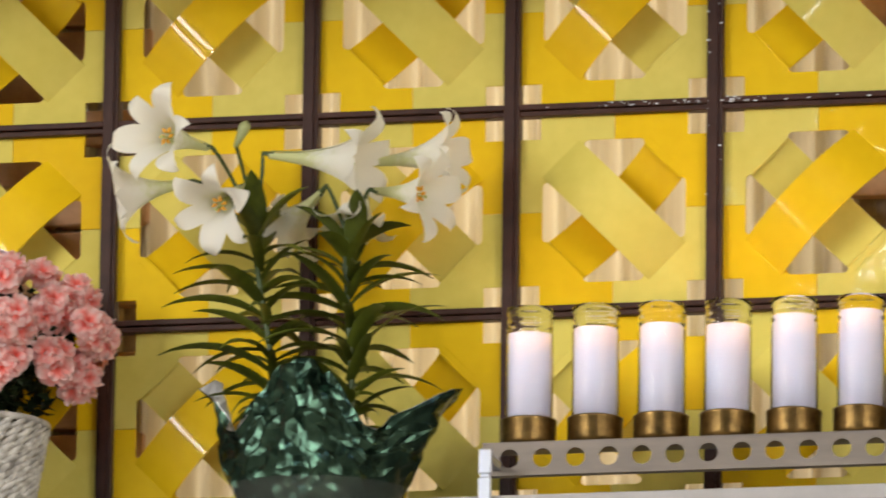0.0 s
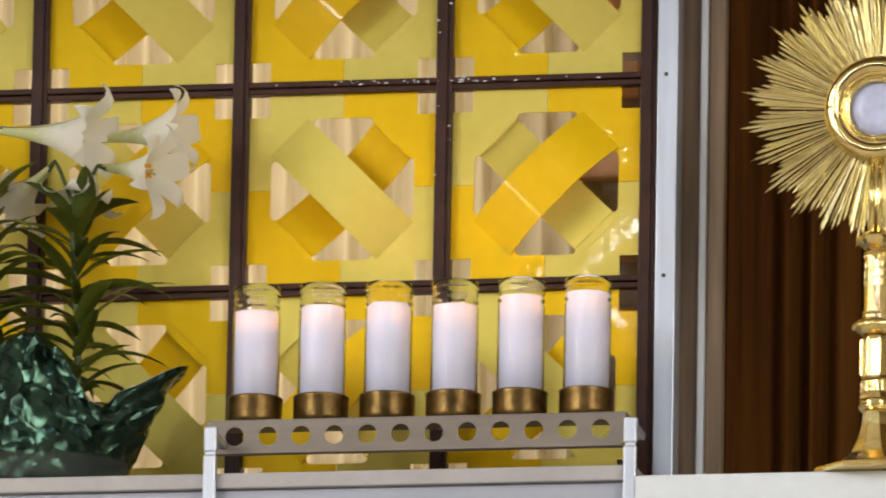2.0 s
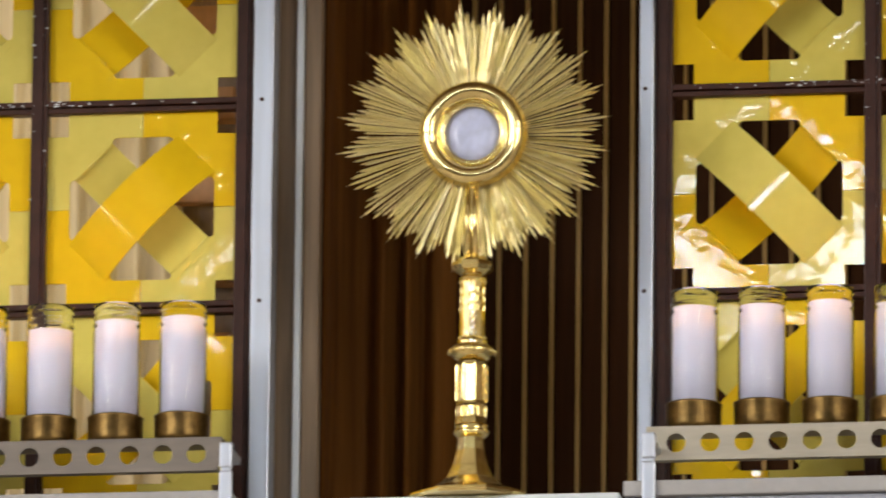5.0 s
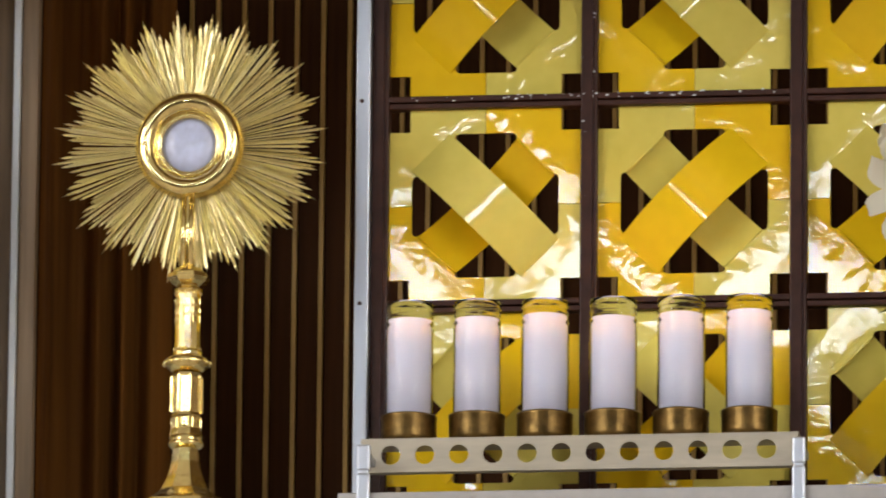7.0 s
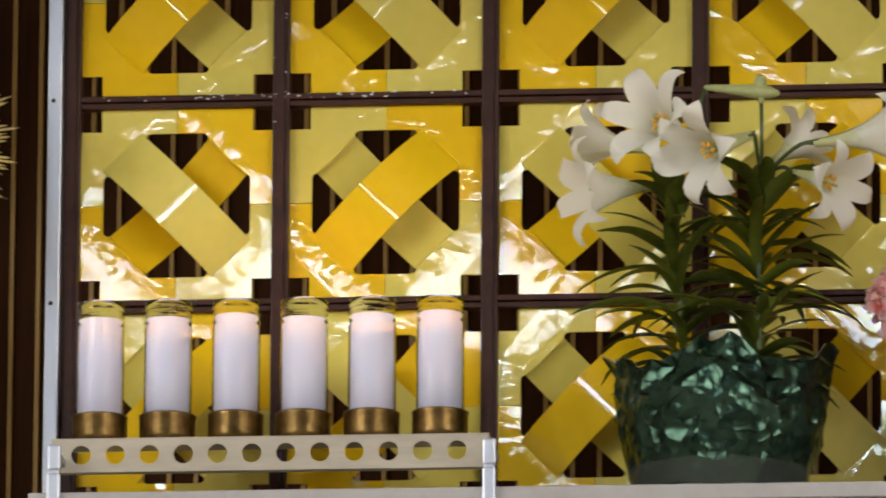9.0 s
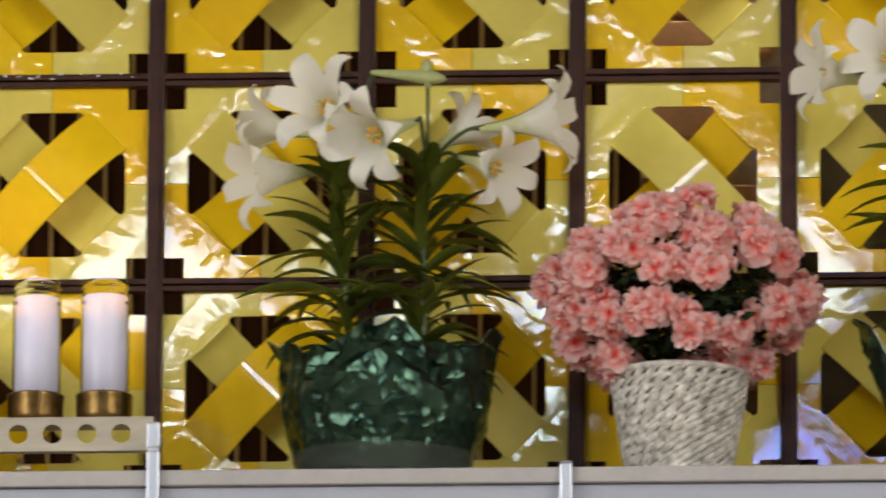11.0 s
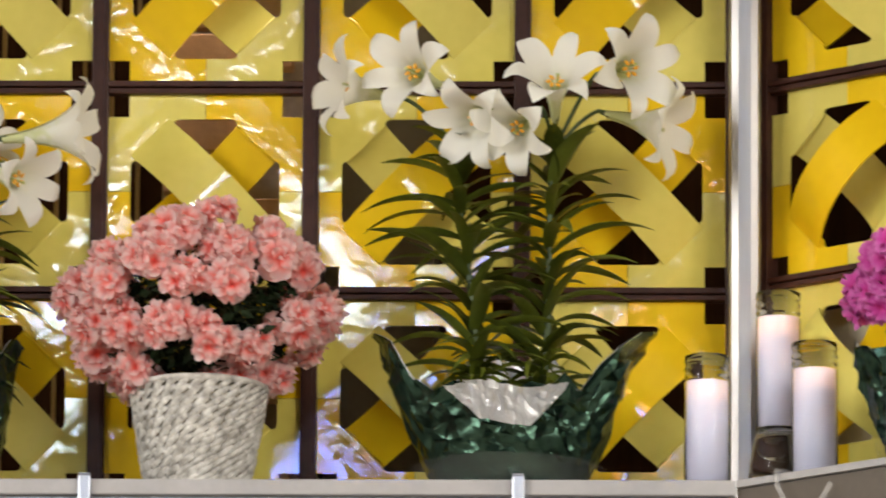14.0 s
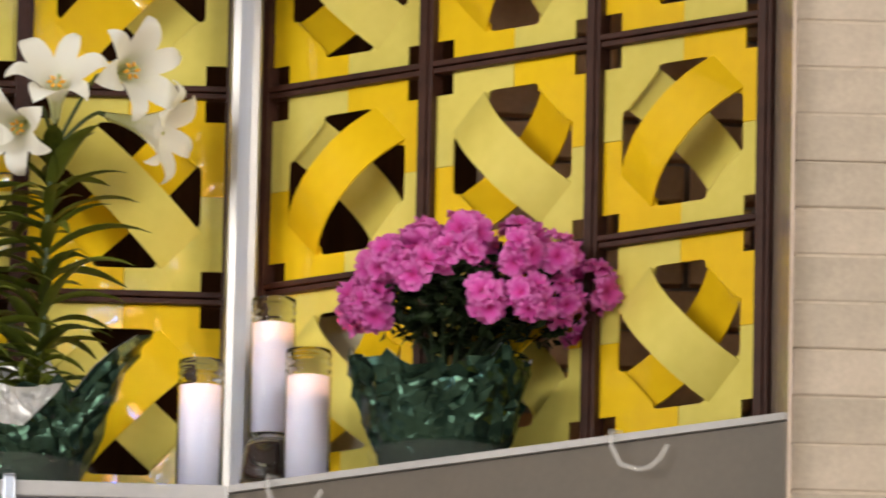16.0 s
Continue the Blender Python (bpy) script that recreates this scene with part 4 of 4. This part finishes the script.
    return mesh_of("foil_wrap", bm, [FOIL, FOIL_IN], smooth=True)


def saucer(parent, r, z=0.0):
    bm = bmesh.new()
    lathe(bm, [(0, 0.0005), (r * 0.93, 0.0005), (r * 0.95, 0.004), (r, 0.034), (r * 1.01, 0.036), (r * 0.99, 0.036), (r * 0.94, 0.006), (r * 0.92, 0.0025), (0, 0.0025)], 56)
    s = part("saucer", bm, PLASTIC, parent, "clear plastic saucer", at=pose(0, 0, z), smooth=True)
    s.visible_shadow = False


def soil(parent, r, z):
    bm = bmesh.new()
    lathe(bm, [(0, z - 0.08), (r * 0.9, z - 0.08), (r, z - 0.005), (r * 0.6, z + 0.003), (0, z + 0.006)], 24)
    part("soil", bm, SOIL, parent, smooth=True)


def aim(base, tip, roll=0.0):
    """A pose at base with +x towards tip."""
    d = (Vector(tip) - Vector(base)).normalized()
    return Matrix.Translation(base) @ d.to_track_quat("X", "Z").to_matrix().to_4x4() @ Matrix.Rotation(roll, 4, "X")


def lily(x, y, seed, label, flowers, buds, stems, foil, per_stem=60, low=20):
    rnd = random.Random(seed)
    o = Vector((x, y, ZS + 0.0005))
    top = thing("easter_lily", Matrix.Translation(o), label, "lily plant", "potted lilies")
    saucer(top, 0.140)
    part("foil_wrap", foil, None, top, "crumpled dark green foil wrap", at=pose(0, 0, 0.003))
    soil(top, 0.095, 0.125)
    heads = []
    for a, b in stems:
        a, b = Vector(a) - o, Vector(b) - o
        a = Vector((a.x * 0.75, rnd.uniform(-0.02, 0.02), 0.11))
        b = Vector((b.x, rnd.uniform(-0.02, 0.02), b.z))
        bm = bmesh.new()
        pts = [a.lerp(b, t) + Vector((0.004 * math.sin(5 * t), 0.003 * math.cos(4 * t), 0)) for t in [k / 7 for k in range(8)]]
        tube(bm, pts, [0.0062 - 0.0025 * k / 7 for k in range(8)], 8)
        part("stem", bm, STEM, top, smooth=True)
        heads.append(b)
        L = (b - a).length
        for k in range(per_stem):
            t = 0.10 + 0.88 * k / per_stem
            p = a.lerp(b, t)
            ang = k * 2.399 + rnd.uniform(-0.3, 0.3)
            me = LEAVES[rnd.randrange(4)] if t < 0.86 else BROAD[rnd.randrange(2)]
            s = rnd.uniform(0.85, 1.25) * (0.88 + 0.35 * math.sin(math.pi * t))
            q = part("leaf", me, None, top, at=Matrix.Translation(p) @ Matrix.Rotation(ang, 4, "Z") @ pose(0, 0, 0, rnd.uniform(-25, 25), rnd.uniform(-8, 16) - 22 * max(0, t - 0.6)))
            q.scale = (s, s * rnd.uniform(0.85, 1.1), s)
        for k in range(low):
            t = 0.02 + 0.22 * k / low
            q = part("leaf", LOW_LEAVES[rnd.randrange(2)], None, top, at=Matrix.Translation(a.lerp(b, t)) @ Matrix.Rotation(k * 2.399, 4, "Z") @ pose(0, 0, 0, rnd.uniform(-30, 30), rnd.uniform(-10, 20)))
            s = rnd.uniform(0.7, 1.1)
            q.scale = (s, s, s)
    for i, (base, mouth, s) in enumerate(flowers):
        base, mouth = Vector(base) - o, Vector(mouth) - o
        m = aim(base, mouth, rnd.uniform(0, 6.28))
        ln = (mouth - base).length
        f = part("flower", TRUMPETS[rnd.randrange(4)], None, top, "white trumpet flower with rolled petals", at=m)
        w = s * rnd.uniform(0.95, 1.05)
        f.scale = (max(0.75, min(1.1, ln / 0.135)) * s, w * 0.93, w * 0.93)
        for k in range(6):
            part("stamen", STAMEN_ME, None, f, "orange stamen", at=Matrix.Rotation(math.pi / 3 * k, 4, "X"))
        part("pistil", PISTIL_ME, None, f)
        head = min(heads, key=lambda h: (h - base).length)
        bm = bmesh.new()
        mid = head.lerp(base, 0.55) + Vector((0, 0, 0.022))
        back = base - (mouth - base).normalized() * 0.012 + Vector((0, 0, 0.002))
        pts = [head.lerp(mid, t).lerp(mid.lerp(back, t), t) for t in [k / 6 for k in range(7)]] + [base + (mouth - base).normalized() * 0.006]
        tube(bm, pts, [0.0030] * 7 + [0.0052], 7)
        part("pedicel", bm, STEM, top, smooth=True)
    for base, tip in buds:
        base, tip = Vector(base) - o, Vector(tip) - o
        d = (tip - base).normalized()
        q = part("bud", BUD_ME, None, top, "closed pale green bud", at=Matrix.Translation(base) @ d.to_track_quat("Z", "Y").to_matrix().to_4x4())
        s = (tip - base).length / 0.114
        q.scale = (max(s, 0.8), max(s, 0.8), s)
        head = min(heads, key=lambda h: (h - base).length)
        bm = bmesh.new()
        tube(bm, [head, head.lerp(base, 0.5) + Vector((0, 0, 0.012)), base + d * 0.004], 0.0028, 7)
        part("pedicel", bm, STEM, top, smooth=True)
    return top


lily(-1.482, -0.155, 11, "white Easter lily in crumpled green foil, many flowers open",
     [((-1.655, -0.16, 5.205), (-1.712, -0.265, 5.205), 1.0), ((-1.68, -0.18, 5.147), (-1.773, -0.2, 5.128), 1.0), ((-1.597, -0.17, 5.141), (-1.624, -0.25, 5.088), 1.0),
      ((-1.557, -0.17, 5.187), (-1.419, -0.19, 5.164), 1.1), ((-1.409, -0.14, 5.177), (-1.284, -0.15, 5.183), 1.0), ((-1.395, -0.18, 5.124), (-1.293, -0.22, 5.105), 0.95),
      ((-1.49, -0.12, 5.141), (-1.55, -0.08, 5.101), 0.9), ((-1.422, -0.12, 5.172), (-1.44, -0.14, 5.074), 0.9)],
     [((-1.615, -0.15, 5.205), (-1.597, -0.15, 5.245))], [((-1.56, -0.16, 4.837), (-1.582, -0.16, 5.084)), ((-1.417, -0.16, 4.841), (-1.441, -0.16, 5.061))],
     foil_mesh(1, 0.108, [(182, 0.225, 0.165, 0.20), (-92, 0.228, 0.10, 0.38), (-8, 0.190, 0.225, 0.20), (90, 0.16, 0.14, 0.5)], (0.112, 0.135)), per_stem=46, low=14)
lily(0.955, -0.155, 12, "white Easter lily in crumpled green foil beside the candle rack",
     [((0.926, -0.15, 5.162), (0.861, -0.25, 5.184), 1.1), ((0.999, -0.2, 5.166), (0.932, -0.28, 5.122), 1.1), ((0.874, -0.15, 5.108), (0.761, -0.2, 5.089), 1.05),
      ((0.851, -0.12, 5.166), (0.772, -0.1, 5.184), 0.95), ((1.089, -0.15, 5.166), (1.199, -0.17, 5.173), 1.1), ((1.062, -0.18, 5.116), (1.139, -0.24, 5.08), 0.95),
      ((1.017, -0.1, 5.148), (1.052, -0.08, 5.174), 0.8)],
     [((0.93, -0.15, 5.251), (1.04, -0.15, 5.24)), ((1.013, -0.15, 5.225), (1.011, -0.15, 5.27))], [((0.889, -0.16, 4.824), (0.887, -0.16, 5.098)), ((1.018, -0.16, 4.815), (1.013, -0.16, 5.113))],
     foil_mesh(2, 0.118, [(176, 0.222, 0.160, 0.22), (-84, 0.215, 0.13, 0.22), (2, 0.222, 0.160, 0.30), (90, 0.19, 0.14, 0.6)], (0.180, 0.142)))
lily(1.814, -0.155, 13, "white Easter lily in flared green foil with a silver fold",
     [((1.652, -0.14, 5.23), (1.576, -0.18, 5.237), 1.0), ((1.716, -0.15, 5.245), (1.662, -0.24, 5.251), 1.0), ((1.798, -0.18, 5.213), (1.759, -0.25, 5.166), 1.0),
      ((1.879, -0.2, 5.183), (1.879, -0.27, 5.228), 1.02), ((1.943, -0.15, 5.263), (1.999, -0.23, 5.255), 1.0), ((1.951, -0.15, 5.205), (2.04, -0.18, 5.177), 1.05),
      ((1.855, -0.2, 5.196), (1.819, -0.26, 5.152), 0.9)],
     [], [((1.761, -0.16, 4.812), (1.738, -0.16, 5.155)), ((1.873, -0.16, 4.809), (1.879, -0.16, 5.148))],
     foil_mesh(3, 0.105, [(180, 0.250, 0.205, 0.26), (-4, 0.250, 0.215, 0.26), (90, 0.25, 0.12, 0.5)], (0.138, 0.128)), low=34)


def bloom_mesh(seed, r, material, rings):
    """A bloom facing +x: rings of broad, round, ruffled petals."""
    rnd = random.Random(seed)
    bm = bmesh.new()
    uv = bm.loops.layers.uv.new("petal")
    heart = bm.verts.new((0, 0, 0))
    for ring, (n, tilt, ln, wd) in enumerate(rings):
        for p in range(n):
            a = 2 * math.pi * (p + 0.5 * (ring % 2) + rnd.uniform(-0.16, 0.16)) / n
            L, W = r * ln * rnd.uniform(0.85, 1.12), r * ln * wd * rnd.uniform(0.85, 1.12)
            tl, curl, ph = tilt + rnd.uniform(-0.22, 0.22), rnd.uniform(0.5, 1.1), rnd.uniform(0, 6.28)
            ax, sd, up = Vector((0, math.cos(a), math.sin(a))), Vector((0, -math.sin(a), math.cos(a))), Vector((1, 0, 0))
            rows = []
            for t, w in ((0.04, 0.16), (0.30, 0.62), (0.56, 0.95), (0.80, 0.98), (0.95, 0.72), (1.0, 0.40)):
                tt = tl - curl * t * t * 0.6
                row = []
                for k in range(5):
                    u = (k - 2) / 2
                    tk = t - 0.05 * t * u * u
                    c = ax * (L * tk * math.cos(tt)) + up * (L * tk * math.sin(tt))
                    ruffle = r * 0.22 * t * t * math.sin(ph + u * 5.2 + t * 3) + r * 0.16 * t * u * u
                    row.append((bm.verts.new(c + sd * (u * w * W) + up * ruffle), (u, max(t, abs(u) * t))))
                rows.append(row)
            for k in range(4):
                bm.faces.new((heart, rows[0][k][0], rows[0][k + 1][0]))
            for q, s in zip(rows, rows[1:]):
                for k in range(4):
                    c4 = (q[k], q[k + 1], s[k + 1], s[k])
                    f = bm.faces.new([c[0] for c in c4])
                    for lp, c in zip(f.loops, c4):
                        lp[uv].uv = c[1]
    return mesh_of("bloom", bm, material, smooth=True)


DOUBLE = ((5, 0.08, 1.0, 0.56), (5, 0.45, 0.88, 0.48), (4, 0.95, 0.60, 0.42))
SINGLE = ((5, 0.30, 1.0, 0.50), (5, 0.70, 0.80, 0.40))


def small_leaves(n, size, seed, place, material):
    rnd = random.Random(seed)
    verts, faces = [], []
    for _ in range(n):
        p = place(rnd)
        m = Matrix.Translation(p) @ Euler((rnd.uniform(0, 6.3), rnd.uniform(-0.9, 0.9), rnd.uniform(0, 6.3))).to_matrix().to_4x4()
        s = size * rnd.uniform(0.7, 1.3)
        b = len(verts)
        for q in ((0, 0, 0), (0.5, -0.22, 0.06), (0.5, 0, 0), (0.5, 0.22, 0.06), (1, 0, -0.08)):
            verts.append(m @ (Vector(q) * s))
        faces += [(b, b + 1, b + 2), (b, b + 2, b + 3), (b + 1, b + 4, b + 2), (b + 2, b + 4, b + 3)]
    me = bpy.data.meshes.new("foliage")
    me.from_pydata(verts, [], faces)
    me.materials.append(material)
    return me


PINK_ME = [bloom_mesh(s, 0.0310, PINK, DOUBLE) for s in range(4)]
MAG_ME = [bloom_mesh(10 + s, 0.0265, MAGENTA, SINGLE) for s in range(4)]


def crown(top, blooms, centre, radii, n, seed, label, gaps=(), lowest=-0.55):
    """Trusses of a few blooms crowded over a dome, with dark foliage inside."""
    rnd = random.Random(seed)
    c, trusses, made = Vector(centre), [], []

    def free(p):
        return not any((Vector((p.x, p.z)) - Vector(g[:2])).length < g[2] for g in gaps)
    for _ in range(4000):
        a, u = rnd.uniform(0, 2 * math.pi), rnd.uniform(lowest, 1)
        k = math.sqrt(max(0, 1 - u * u))
        d = Vector((math.cos(a) * k, math.sin(a) * k, u))
        p = c + Vector((d.x * radii[0], d.y * radii[1], d.z * radii[2])) * rnd.uniform(0.82, 1.03)
        if d.y > 0.45 or not free(p) or any((p - q).length < 0.058 for q, _ in trusses):
            continue
        trusses.append((p, d))
    for _ in range(7):
        for p0, d0 in trusses:
            for _ in range(14):
                e = (d0 + Vector((rnd.uniform(-1, 1), rnd.uniform(-1, 0.6), rnd.uniform(-1, 1))) * 0.95).normalized()
                p = p0 + e * 0.026
                if len(made) < n and free(p) and not any((p - q).length < 0.023 for q in made):
                    made.append(p)
                    q = part("bloom", blooms[rnd.randrange(4)], None, top, label, at=Matrix.Translation(p) @ (e + Vector((0, -0.25, 0))).to_track_quat("X", "Z").to_matrix().to_4x4() @ Matrix.Rotation(rnd.uniform(0, 6), 4, "X"))
                    s = rnd.uniform(0.80, 1.12)
                    q.scale = (s, s, s)
                    break

    def inside(r):
        while True:
            v = Vector((r.uniform(-1, 1), r.uniform(-1, 1), r.uniform(-1.05, 0.8)))
            if v.length < 1.05:
                return c + Vector((v.x * radii[0] * 0.86, v.y * radii[1] * 0.85, v.z * radii[2] * 0.9 - 0.01))
    tagged(part("foliage", small_leaves(1500, 0.026, seed, inside, AZ_LEAF), None, top, "dense small dark green leaves"), kind="stuff")
    for k in range(14):
        bm = bmesh.new()
        a = k * 2.4
        e = c + Vector((radii[0] * 0.6 * math.cos(a), radii[1] * 0.6 * math.sin(a), radii[2] * rnd.uniform(-0.4, 0.4)))
        tube(bm, [(0.01 * math.cos(a), 0.01 * math.sin(a), 0.11), (e.x * 0.4, e.y * 0.4, (0.11 + e.z) / 2), e], [0.004, 0.003, 0.0015], 5)
        part("branch", bm, AZ_LEAF, top)


def basket(top, r0, r1, h):
    """Whitewashed basket of slanting woven strands over a darker core."""
    bm = bmesh.new()
    lathe(bm, [(0, 0.002), (r0 - 0.004, 0.002), (r1 - 0.005, h), (r1 - 0.009, h), (r0 - 0.009, 0.006), (0, 0.006)], 48)
    part("core", bm, WICKER_CORE, top, "dull wicker core", smooth=True)
    rnd = random.Random(int(h * 1e4))
    bm = bmesh.new()
    nr, nc = 11, 30
    for j in range(nr):
        for i in range(nc):
            zc, ac = h * (j + 0.5) / nr, 2 * math.pi * (i + 0.37 * j + rnd.uniform(-0.06, 0.06)) / nc
            rc = r0 + (r1 - r0) * zc / h
            lift, slack = rnd.uniform(0.0006, 0.0026), rnd.uniform(0.86, 1.08)
            rows = []
            for k in range(7):
                t = (k - 3) / 3
                row = []
                for e in (-1, -0.5, 0.5, 1):
                    along, across = t * 0.0168, e * 0.0049 * slack * (1 - 0.30 * t * t)
                    dx, dz = along * 0.80 - across * 0.60, along * 0.60 + across * 0.80
                    z = min(max(zc + dz, 0.003), h - 0.002)
                    r = r0 + (r1 - r0) * z / h + lift + 0.0024 * (1 - t * t) - 0.0042 * t ** 4 - (0.0022 if abs(e) == 1 else 0)
                    a = ac + dx / rc
                    row.append(bm.verts.new((r * math.cos(a), r * math.sin(a), z)))
                rows.append(row)
            for p, q in zip(rows, rows[1:]):
                for e in range(3):
                    bm.faces.new((p[e], p[e + 1], q[e + 1], q[e]))
    tagged(part("weave", bm, BASKET, top, "whitewashed slanting wicker strands", smooth=True), kind="stuff")
    for z, R, rr in ((h, r1 - 0.001, 0.0055), (0.005, r0 + 0.0005, 0.0045)):
        bm = bmesh.new()
        torus(bm, R, rr, 72, 8, Matrix.Translation((0, 0, z)))
        part("hoop", bm, BASKET, top, smooth=True)


def pink_azalea(x, y, seed, gaps, label):
    top = thing("azalea", pose(x, y, ZS), label, "azalea plant", "azaleas in baskets")
    basket(top, 0.071, 0.0965, 0.152)
    soil(top, 0.082, 0.140)
    crown(top, PINK_ME, (-0.004, 0.0, 0.272), (0.163, 0.138, 0.118), 150, seed, "ruffled pink and white double bloom", gaps, -0.95)
    return top


pink_azalea(1.374, -0.165, 21, [(0.092, 0.27, 0.030), (-0.015, 0.185, 0.034), (-0.06, 0.185, 0.022), (-0.03, 0.12, 0.045), (0.04, 0.10, 0.035), (0.10, 0.13, 0.035), (-0.09, 0.11, 0.025), (0.15, 0.12, 0.045), (0.20, 0.15, 0.04), (0.07, 0.40, 0.028), (-0.105, 0.395, 0.04), (0.165, 0.385, 0.035), (-0.185, 0.375, 0.045), (-0.012, 0.345, 0.014)], "pink azalea in full bloom in a white wicker basket")
pink_azalea(-1.985, -0.165, 22, [(0.10, 0.205, 0.03), (0.15, 0.16, 0.04), (0.05, 0.15, 0.05)], "pink azalea in full bloom in a white wicker basket")

px, py = (Vector((2.181, 0.004, 0)) + sdir * 0.415 + snor * 0.125).xy
top = thing("azalea", pose(px, py, ZS), "magenta azalea in crumpled green foil on the slanting shelf", "azalea plant")
saucer(top, 0.105)
part("foil_wrap", foil_mesh(4, 0.076, [(195, 0.172, 0.135, 0.55), (-30, 0.168, 0.130, 0.55), (90, 0.17, 0.12, 0.5)], (0.135, 0.115)), None, top, "crumpled dark green foil wrap", at=pose(0, 0, 0.003))
soil(top, 0.08, 0.135)
crown(top, MAG_ME, (0.044, 0, 0.268), (0.168, 0.11, 0.078), 95, 23, "bright magenta bloom", [(-0.01, 0.23, 0.05)], -0.5)

# plastic hooks on the slanting shelf's edge
for s in (0.215, 0.80):
    bm = bmesh.new()
    tube(bm, [(0, 0.012, 0.004), (0, -0.012, 0.002), (0.004, -0.016, -0.02), (0.022, -0.020, -0.048), (0.05, -0.018, -0.058), (0.068, -0.015, -0.056), (0.082, -0.012, -0.045), (0.092, -0.008, -0.026)], 0.0040, 10)
    hook = tagged(part("shelf_hook", bm, HOOK, None, at=Matrix.Translation((*(Vector((2.181, 0.004, 0)) + sdir * s + snor * 0.25).xy, ZS)) @ Matrix.Rotation(-SIDE, 4, "Z"), smooth=True),
                  "clear curved plastic hook over the shelf edge", "hook", "shelf hooks")

# silver fold turned out over the foil of one lily
bm = bmesh.new()
rows = []
for i in range(33):
    u = i / 32
    a = radians(-122 + 62 * u)
    drop = 0.058 * min(1, 3.2 * min(u, 1 - u)) + 0.004
    row = []
    for j in range(7):
        t = j / 6
        r = 0.146 + 0.030 * t + 0.014 * abs(noise.noise(Vector((u * 9, t * 3, 3.0)))) + 0.009 * noise.noise(Vector((u * 21, t * 6, 1.0)))
        row.append(bm.verts.new((r * math.cos(a), r * math.sin(a), 0.134 - drop * t + 0.006 * math.sin(u * 7) + 0.003 * noise.noise(Vector((u * 14, t * 4, 8.0))))))
    rows.append(row)
for p, q in zip(rows, rows[1:]):
    for j in range(6):
        bm.faces.new((p[j], p[j + 1], q[j + 1], q[j]))
bmesh.ops.solidify(bm, geom=bm.faces[:], thickness=0.001)
silver = next(o for o in scene.objects if o.name.startswith("easter_lily") and abs(o.location.x - 1.814) < 0.01)
part("silver_fold", bm, FOIL_IN, silver, "crumpled silver underside of the foil turned outwards")

# drops of spilt wax on the upper rails
rnd = random.Random(77)
bm = bmesh.new()
for _ in range(130):
    k = rnd.random()
    x = rnd.gauss(-0.93, 0.12) if k < 0.5 else rnd.gauss(0.33, 0.16)
    x = min(max(x, -1.22), -0.66) if k < 0.5 else min(max(x, 0.03), 0.75)
    if rnd.random() < 0.75:
        p = (x, -0.0138, ZT + rnd.uniform(0.001, BH))
    else:
        p = ((-0.925 if k < 0.5 else 0.305) + rnd.uniform(-0.011, 0.011), -0.0145, ZT + rnd.uniform(-0.2, 0.15))
    s = rnd.uniform(0.0006, 0.0017)
    bmesh.ops.create_icosphere(bm, subdivisions=1, radius=s, matrix=Matrix.Translation(p) @ Matrix.Diagonal((rnd.uniform(0.8, 2.6), 0.5, 1, 1)))
tagged(new("wax_drops", mesh_of("wax_drops", bm, WHITE)), "specks of spilt white wax on the brown rails", "wax drops", "", "stuff")
